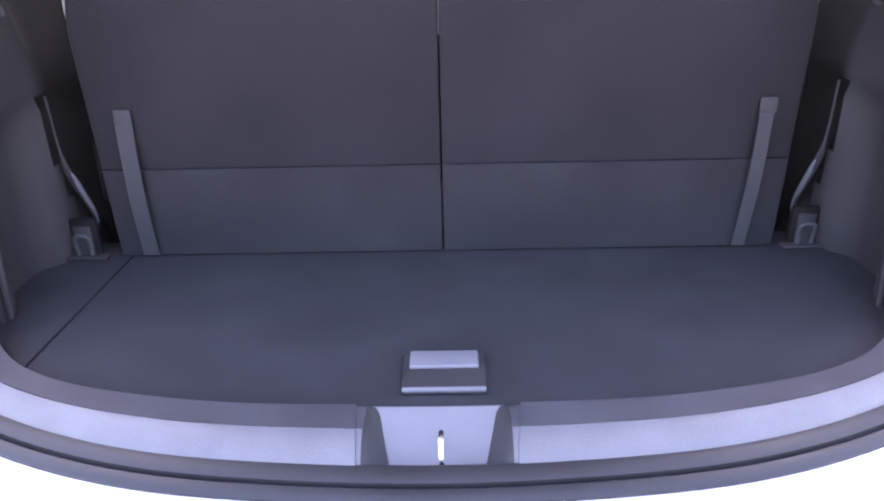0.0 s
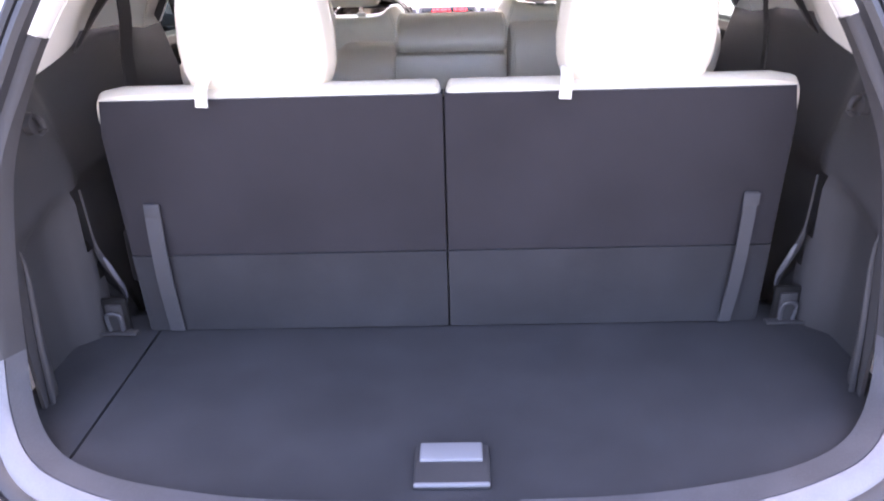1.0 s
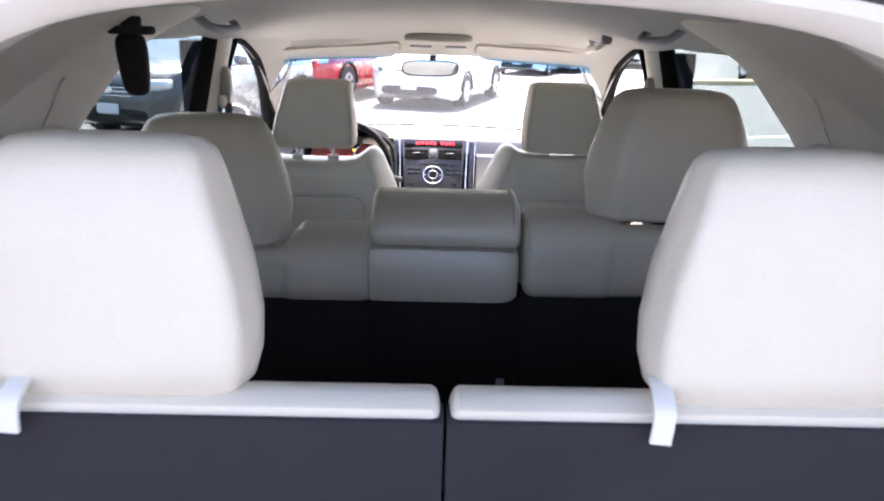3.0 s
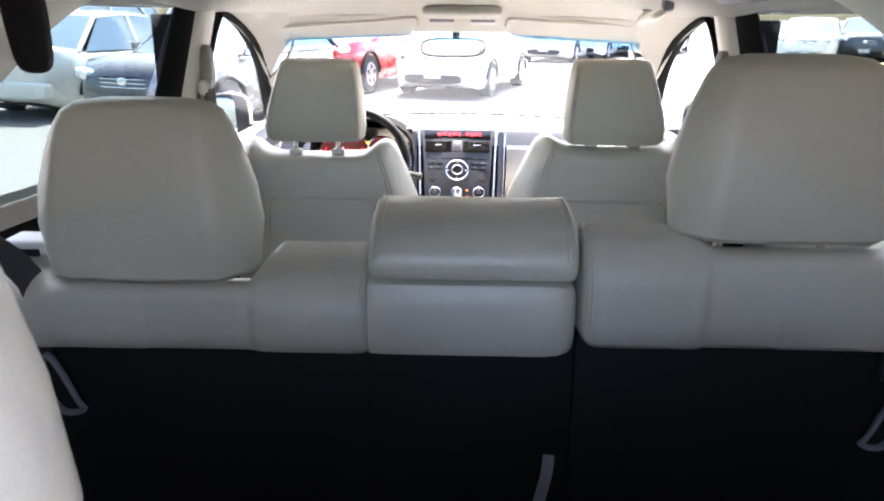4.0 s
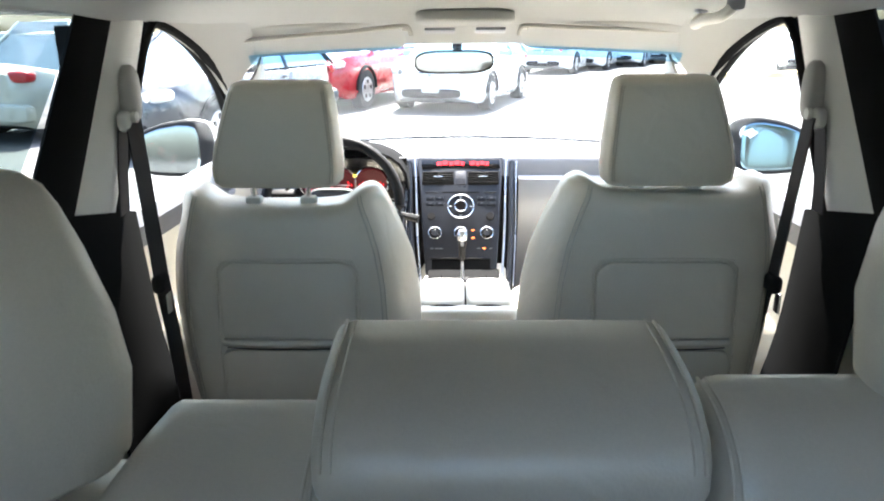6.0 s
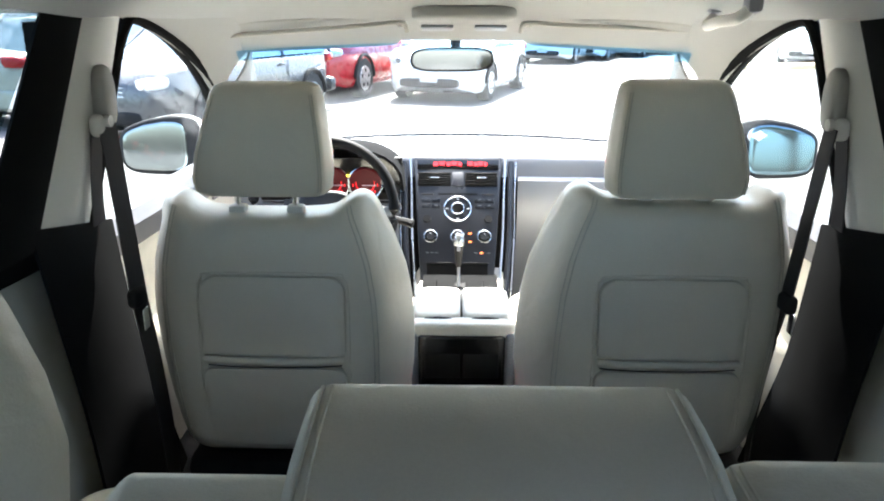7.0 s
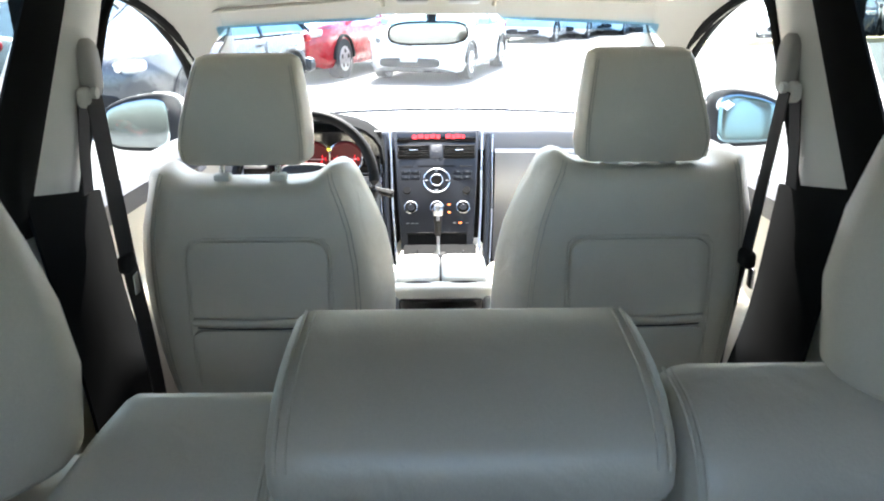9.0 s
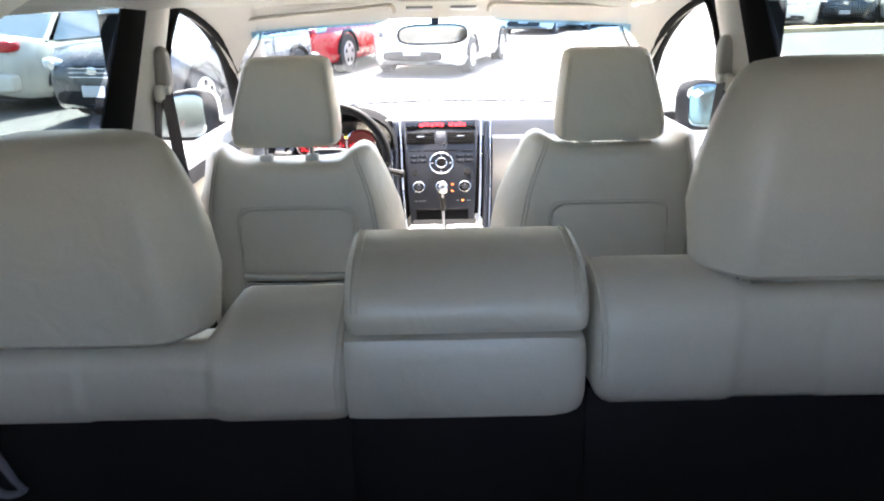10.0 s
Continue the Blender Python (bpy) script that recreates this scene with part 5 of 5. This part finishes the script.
for s in (-1, 1):
    part("strut", tube([(s * .402, 1.225, 1.522), (s * .51, .98, 1.69), (s * .58, .74, 1.86)], .007, 10), BLACK, gate, "black gas strut")
    part("strut_end", puff((s * .400, 1.228, 1.520), (.034, .034, .026), 3, 6), BLACK, gate, "black ball socket")

# ---- outside: parked vehicles ----
TYRE = mat("tyre_rubber", (0.03, 0.03, 0.03), 0.85, var=0.2, fine=80, bump=0.2)
RIM = mat("alloy_rim", (0.55, 0.56, 0.58), 0.35, metal=0.8, var=0.08, bump=0.0)
CARGLASS = mat("car_glass_with_sky_sheen", (0.20, 0.26, 0.30), 0.06, metal=0.6, var=0.2, bump=0.0, spec=0.8)
LAMPC = mat("clear_lamp_lens", (0.75, 0.78, 0.8), 0.12, metal=0.4, bump=0.0)
LAMPR = mat("red_lamp_lens", (0.55, 0.01, 0.015), 0.2, bump=0.0, coat=0.6)
PAINT = {"white": mat("white_car_paint", (0.80, 0.80, 0.79), 0.28, var=0.03, bump=0.0, coat=1.0),
         "silver": mat("silver_car_paint", (0.58, 0.59, 0.58), 0.3, metal=0.15, var=0.04, bump=0.0, coat=1.0),
         "red": mat("red_car_paint", (0.42, 0.012, 0.02), 0.28, var=0.04, bump=0.0, coat=1.0),
         "dark": mat("dark_blue_grey_paint", (0.030, 0.036, 0.045), 0.25, var=0.05, bump=0.0, coat=1.0),
         "gunmetal": mat("gunmetal_paint", (0.055, 0.055, 0.058), 0.28, metal=0.15, var=0.05, bump=0.0, coat=1.0),
         "grey": mat("grey_car_paint", (0.16, 0.165, 0.17), 0.28, metal=0.3, var=0.05, bump=0.0, coat=1.0),
         "gold": mat("champagne_paint", (0.66, 0.63, 0.54), 0.3, metal=0.1, var=0.05, bump=0.0, coat=1.0)}
SHAPES = {  # along the car from the nose: (station, roof or bonnet height, is glasshouse)
    "sedan": dict(L=4.6, W=1.80, H=1.45, belt=.90, hood=(.98, 1.25), glass=(1.45, 2.05, 3.35, 3.95), tail=1.02),
    "hatch": dict(L=4.35, W=1.78, H=1.48, belt=.92, hood=(.92, 1.15), glass=(1.25, 1.95, 3.55, 4.15), tail=.98),
    "suv": dict(L=4.6, W=1.85, H=1.70, belt=1.05, hood=(1.02, 1.2), glass=(1.30, 1.95, 3.95, 4.45), tail=1.08),
    "pickup": dict(L=5.4, W=1.92, H=1.82, belt=1.12, hood=(1.10, 1.25), glass=(1.55, 2.10, 3.55, 3.80), tail=1.12)}


def vehicle(kind, paint, at, yaw, label, group="parked cars"):
    """A car whose nose is at its own origin and whose tail lies along +y, turned by yaw degrees."""
    S = SHAPES[kind]
    L, W, H, belt = S["L"], S["W"], S["H"], S["belt"]
    car = thing("parked_car", at, label, "car", group)
    car.rotation_euler = (0, 0, radians(yaw))
    hood = S["hood"][0]
    g0, g1, g2, g3 = S["glass"]
    lift = .22 if kind in ("suv", "pickup") else .17
    wheel_r = .36 if kind in ("suv", "pickup") else .315
    ax = (.88, L - .92)
    # body below the glass
    rings = []
    ys = [0, .03, .12, .30, .55, .88, 1.25, g0, g0 + .5, L * .5, L - 1.4, L - .92, L - .55, L - .22, L - .05, L]
    for y in ys:
        e = min(y, L - y)
        round_in = .30 * max(0, 1 - e / .55) ** 2.2
        hw = W / 2 - round_in
        if y < g0:
            top = lerp(hood - .28, hood, min(1, (y / .35)) ** .5) if y < .35 else lerp(hood, belt + .03, (y - .35) / max(g0 - .35, .1))
        elif y > L - .7:
            top = lerp(belt + .02, S["tail"] if kind != "pickup" else belt, min(1, (y - L + .7) / .5)) - (.10 if y > L - .06 else 0)
        else:
            top = belt + .02
        low = lift + .10 * max(0, 1 - e / .3)
        mid = lerp(low, top, .55)
        rings.append([(-hw * .90, y, low), (-hw * .985, y, low + .12), (-hw, y, mid), (-hw * .975, y, top - .07), (-hw * .90, y, top - .01), (-hw * .45, y, top + .025), (0, y, top + .032),
                      (hw * .45, y, top + .025), (hw * .90, y, top - .01), (hw * .975, y, top - .07), (hw, y, mid), (hw * .985, y, low + .12), (hw * .90, y, low)])
    part("body", loft(rings), PAINT[paint], car, local=True, sharp=50)
    # glasshouse: pillars and roof in paint, panes set in it
    def house(f, y):
        hw = W / 2 * lerp(.93, .70, f)
        return hw
    z0, z1 = belt + .01, H
    tops = [(g1, z1 - .05), ((g1 * 2 + g2) / 3, z1), ((g1 + g2 * 2) / 3, z1 - .005), (g2, z1 - .05)]
    rows = []
    for y, z in [(g0, z0)] + tops + [(g3, z0 + .02)]:
        f = (z - z0) / (z1 - z0)
        hw = house(f, y)
        rows.append([(-hw, y, z - .03 * f), (-hw * .8, y, z), (0, y, z + .02 * f), (hw * .8, y, z), (hw, y, z - .03 * f)])
    part("roof", sheet(rows[1:5], .03), PAINT[paint], car, local=True)
    def quad(pts, nm, m, thick=.01, par=car, lab=""):
        return part(nm, sheet([[pts[0], pts[1]], [pts[3], pts[2]]], thick), m, par, lab, local=True)
    hb, ht = house(0, 0), house(.93, 0)
    quad([(-hb, g0, z0), (hb, g0, z0), (ht, g1, z1 - .05), (-ht, g1, z1 - .05)], "windscreen", CARGLASS)
    quad([(-hb, g3, z0 + .02), (hb, g3, z0 + .02), (ht, g2, z1 - .05), (-ht, g2, z1 - .05)], "rear_window", CARGLASS)
    for s in (-1, 1):
        mid1 = lerp(g0, g3, .50)
        quad([(s * hb, g0 + .12, z0), (s * hb, mid1 - .04, z0), (s * ht, mid1 - .04, z1 - .07), (s * ht, g1 + .06, z1 - .07)], "side_window", CARGLASS)
        quad([(s * hb, mid1 + .04, z0), (s * hb, g3 - .14, z0), (s * ht, g2 - .06, z1 - .07), (s * ht, mid1 + .04, z1 - .07)], "side_window", CARGLASS)
        for a, b in (((g0, z0), (g1, z1 - .04)), ((mid1, z0), (mid1, z1 - .04)), ((g3, z0), (g2, z1 - .04))):
            part("pillar", tube([(s * (hb + .004), a[0], a[1]), (s * (ht + .006), b[0], b[1])], .035, 8, flat=.7), PAINT[paint], car, local=True)
        part("wing_mirror", puff((s * (W / 2 + .08), g0 + .25, belt + .08), (.20, .10, .13), 3.5, 5), PAINT[paint], car, local=True)
        part("door_gap", tube([(s * W / 2 * .998, mid1, belt - .05), (s * W / 2 * 1.001, mid1, lift + .2)], .006, 6), RUBBER, car, local=True)
        part("door_handle", rb((s * (W / 2 + .004), mid1 - .15, belt - .10), (.02, .16, .03), .008), PAINT[paint], car, local=True)
        lamp = part("headlamp", puff((s * (W / 2 - .30), .13, hood - .20), (.40, .24, .15), 3.2, 6, lambda q: Vector((q.x, q.y - .35 * abs(q.x) * (-1), q.z + .3 * q.x * s))), LAMPC, car, "clear headlamp", local=True)
        part("lens_bulb", cyl((s * (W / 2 - .32), .02, hood - .20), (s * (W / 2 - .32), .0, hood - .20), .05, n=14), CHROME, lamp, local=True)
        part("tail_lamp", puff((s * (W / 2 - .24), L - .12, S["tail"] - .14), (.36, .22, .16), 3.4, 6, lambda q: Vector((q.x, q.y - .3 * abs(q.x), q.z))), LAMPR, car, "red tail lamp", local=True)
        for y in ax:
            wh = part("wheel", cyl((s * (W / 2 - .20), y, wheel_r), (s * (W / 2 + .005), y, wheel_r), wheel_r, n=28), TYRE, car, local=True)
            part("rim", cyl((s * (W / 2 - .02), y, wheel_r), (s * (W / 2 + .014), y, wheel_r), wheel_r * .66, wheel_r * .62, 24), RIM, wh, "alloy rim", local=True)
            for k in range(5):
                a = 2 * math.pi * k / 5 + .3
                part("spoke_gap", rb((s * (W / 2 + .016), y + wheel_r * .40 * math.cos(a), wheel_r + wheel_r * .40 * math.sin(a)), (.004, .07, .07), .02), BLACK, wh, local=True)
            part("arch", tube([(s * (W / 2 + .002), y + (wheel_r + .05) * math.cos(a), wheel_r + .01 + (wheel_r + .05) * math.sin(a)) for a in np.linspace(0, math.pi, 12)], .035, 6), RUBBER if kind == "pickup" else BLACK, car, local=True)
    gr = part("grille", puff((0, .045, hood - .28), (.74, .08, .17), 4, 6, lambda q: Vector((q.x * (1 + .14 * q.z), q.y, q.z))), BLACK, car, "black grille", local=True)
    for k in range(3):
        part("bar", rb((0, .002, hood - .33 + .05 * k), (.66, .012, .012), .004), CHROME, gr, local=True)
    part("badge", puff((0, -.006, hood - .26), (.14, .02, .10), 2.4, 5), CHROME, gr, "plain badge", local=True)
    part("lower_intake", puff((0, .012, lift + .18), (1.10, .08, .16), 5, 6), BLACK, car, "dark lower intake", local=True)
    part("plate", rb((0, -.026, lift + .26), (.32, .012, .13), .004), PRINT, car, "pale number plate", local=True)
    part("plate", rb((0, L + .012, S["tail"] - .30), (.32, .012, .13), .004), PRINT, car, local=True)
    part("rear_bumper", puff((0, L - .06, lift + .24), (W * .93, .22, .26), 6, 6), PAINT[paint], car, local=True)
    part("underside", rb((0, L / 2, lift + .04), (W * .8, L * .86, .10), .02), BLACK, car, local=True)
    return car


vehicle("hatch", "white", (-.47, 14.8, 0), -17, "white hatchback parked facing the car")
vehicle("suv", "red", (-2.85, 15.2, 0), -18, "red compact SUV parked beside a white hatchback")
vehicle("suv", "dark", (-6.0, 19.5, 0), -18, "dark SUV parked beside a red SUV")
vehicle("hatch", "gunmetal", (-4.02, 10.05, 0), -17, "dark grey hatchback with chrome grille parked nose to the lane")
vehicle("sedan", "gold", (-5.02, 15.80, 0), 163.0, "pale champagne sedan parked with its red tail lamps towards the lane")
for x, y, k, c in ((-9.5, 16.5, "suv", "white"), (-12.0, 17.5, "sedan", "silver"), (-9.0, 24.0, "suv", "silver"), (-12.5, 25.0, "suv", "white")):
    vehicle(k, c, (x, y, 0), -12, c + " car in the rows of parked cars beyond", "far row of vehicles")
for x, y in ((2.75, 26.0), (4.2, 28.0), (5.95, 30.0), (7.9, 32.0)):
    vehicle("sedan", "white", (x, y, ground_z(x)), -22, "white car in a far row of parked cars", "far row of vehicles")
for x, y, k, c in ((10.7, 25.0, "sedan", "white"), (13.0, 25.9, "sedan", "dark"), (14.9, 25.4, "suv", "white"), (18.2, 26.4, "pickup", "white")):
    vehicle(k, c, (x, y, ground_z(x)), -28, c + " vehicle parked beyond the yellow kerb", "vehicles by the kerb")

# kerb and painted line on the right
KERB = mat("yellow_painted_kerb", (0.66, 0.50, 0.28), 0.85, var=0.25, scale=3, fine=60, bump=0.3)
path = smooth_path([(7.0, 23.2, ground_z(7.0)), (10.0, 23.7, ground_z(10)), (15, 24.4, ground_z(15)), (26, 25.6, ground_z(26))], 6)
solo("kerb", loft([[p + Vector(d) for d in ((0, -.16, -.05), (0, -.15, .13), (0, -.12, .15), (0, .30, .15), (0, .32, -.05))] for p in path]), KERB, "yellow painted concrete kerb", "kerb", kind="structure")
LINE = mat("white_line_paint", (0.75, 0.75, 0.72), 0.8, var=0.2, scale=3, fine=60)
for x0, y0, x1, y1 in ((4.6, 8.5, 9.0, 9.6), (4.8, 12.0, 9.6, 13.2)):
    a, b = Vector((x0, y0, ground_z(x0) + .004)), Vector((x1, y1, ground_z(x1) + .004))
    n = Vector((-(b - a).y, (b - a).x, 0)).normalized() * .05
    solo("bay_line", sheet([[a - n, a + n], [b - n, b + n]], .002), LINE, "worn white painted bay line", "road marking", kind="structure")


YLINE = mat("yellow_line_paint", (0.70, 0.50, 0.12), 0.8, var=0.2, scale=3, fine=60)
solo("lane_line", sheet([[(-.20, 9.4, .004), (-.10, 9.4, .004)], [(-.20, 12.8, .004), (-.10, 12.8, .004)]], .002), YLINE, "worn yellow painted lane line", "road marking", kind="structure")

# trees beside the car park
LEAF = mat("green_foliage", (0.075, 0.105, 0.03), 0.6, var=0.35, scale=3, fine=40, bump=0.0)
BARK = mat("grey_brown_bark", (0.16, 0.13, 0.10), 0.9, var=0.3, scale=6, fine=40, bump=0.4)


def tree(x, y, h, seed, leaves, label):
    rnd = random.Random(seed)
    t = thing("tree", (x, y, ground_z(x)), label, "tree", "trees by the car park")
    limbs = [[(0, 0, 0), (.05, .03, h * .2), (-.03, .05, h * .42)]]
    tips = []
    for k in range(9):
        a = k * 2.4 + rnd.random()
        z0 = h * rnd.uniform(.28, .45)
        r = h * rnd.uniform(.22, .36)
        end = Vector((r * math.cos(a), r * math.sin(a), h * rnd.uniform(.62, .98)))
        mid = Vector((r * .35 * math.cos(a), r * .35 * math.sin(a), lerp(z0, end.z, .45)))
        limbs.append([(0, 0, z0), mid, end])
        for j in range(7):
            b = a + rnd.uniform(-1.3, 1.3)
            f = rnd.uniform(.35, 1)
            q = mid.lerp(end, f)
            tip = q + Vector((math.cos(b), math.sin(b), rnd.uniform(.1, .9))) * h * rnd.uniform(.07, .16)
            limbs.append([q, q.lerp(tip, .5) + Vector((0, 0, .04 * h * rnd.random())), tip])
            tips += [tip, q.lerp(tip, .6)]
    bms = []
    for n, l in enumerate(limbs):
        pts = smooth_path(l, 4)
        r0 = h * (.028 if n == 0 else .014 if n % 8 == 1 else .006)
        bms.append(tube(pts, [lerp(r0, r0 * (.55 if n == 0 else .25), i / (len(pts) - 1)) for i in range(len(pts))], 7))
    part("trunk", merged(*bms), BARK, t, "grey-brown trunk and branches", local=True)
    verts, faces = [], []
    for tip in tips:
        for k in range(leaves):
            c = tip + Vector((rnd.gauss(0, 1), rnd.gauss(0, 1), rnd.gauss(0, .8))) * h * .035
            u = Vector((rnd.gauss(0, 1), rnd.gauss(0, 1), rnd.gauss(0, 1))).normalized()
            v = u.orthogonal().normalized()
            s = h * rnd.uniform(.007, .013)
            i = len(verts)
            verts += [c - u * s, c + v * s * .5, c + u * s, c - v * s * .5]
            faces.append((i, i + 1, i + 2, i + 3))
    me = bpy.data.meshes.new("crown")
    me.from_pydata([tuple(v) for v in verts], [], faces)
    me.materials.append(LEAF)
    ob = new("crown", me)
    ob.parent = t
    tagged(ob, "sparse green leaves")
    return t


tree(3.6, -12.0, 6.0, 3, 60, "leafy green tree standing behind the parked car")
tree(5.6, -13.5, 7.5, 13, 50, "leafy green tree standing behind the parked car")
tree(-15.0, 22.0, 7.0, 5, 12, "thin-leaved tree beyond the parked cars")
tree(-19.0, 19.0, 6.5, 8, 14, "thin-leaved tree beyond the parked cars")
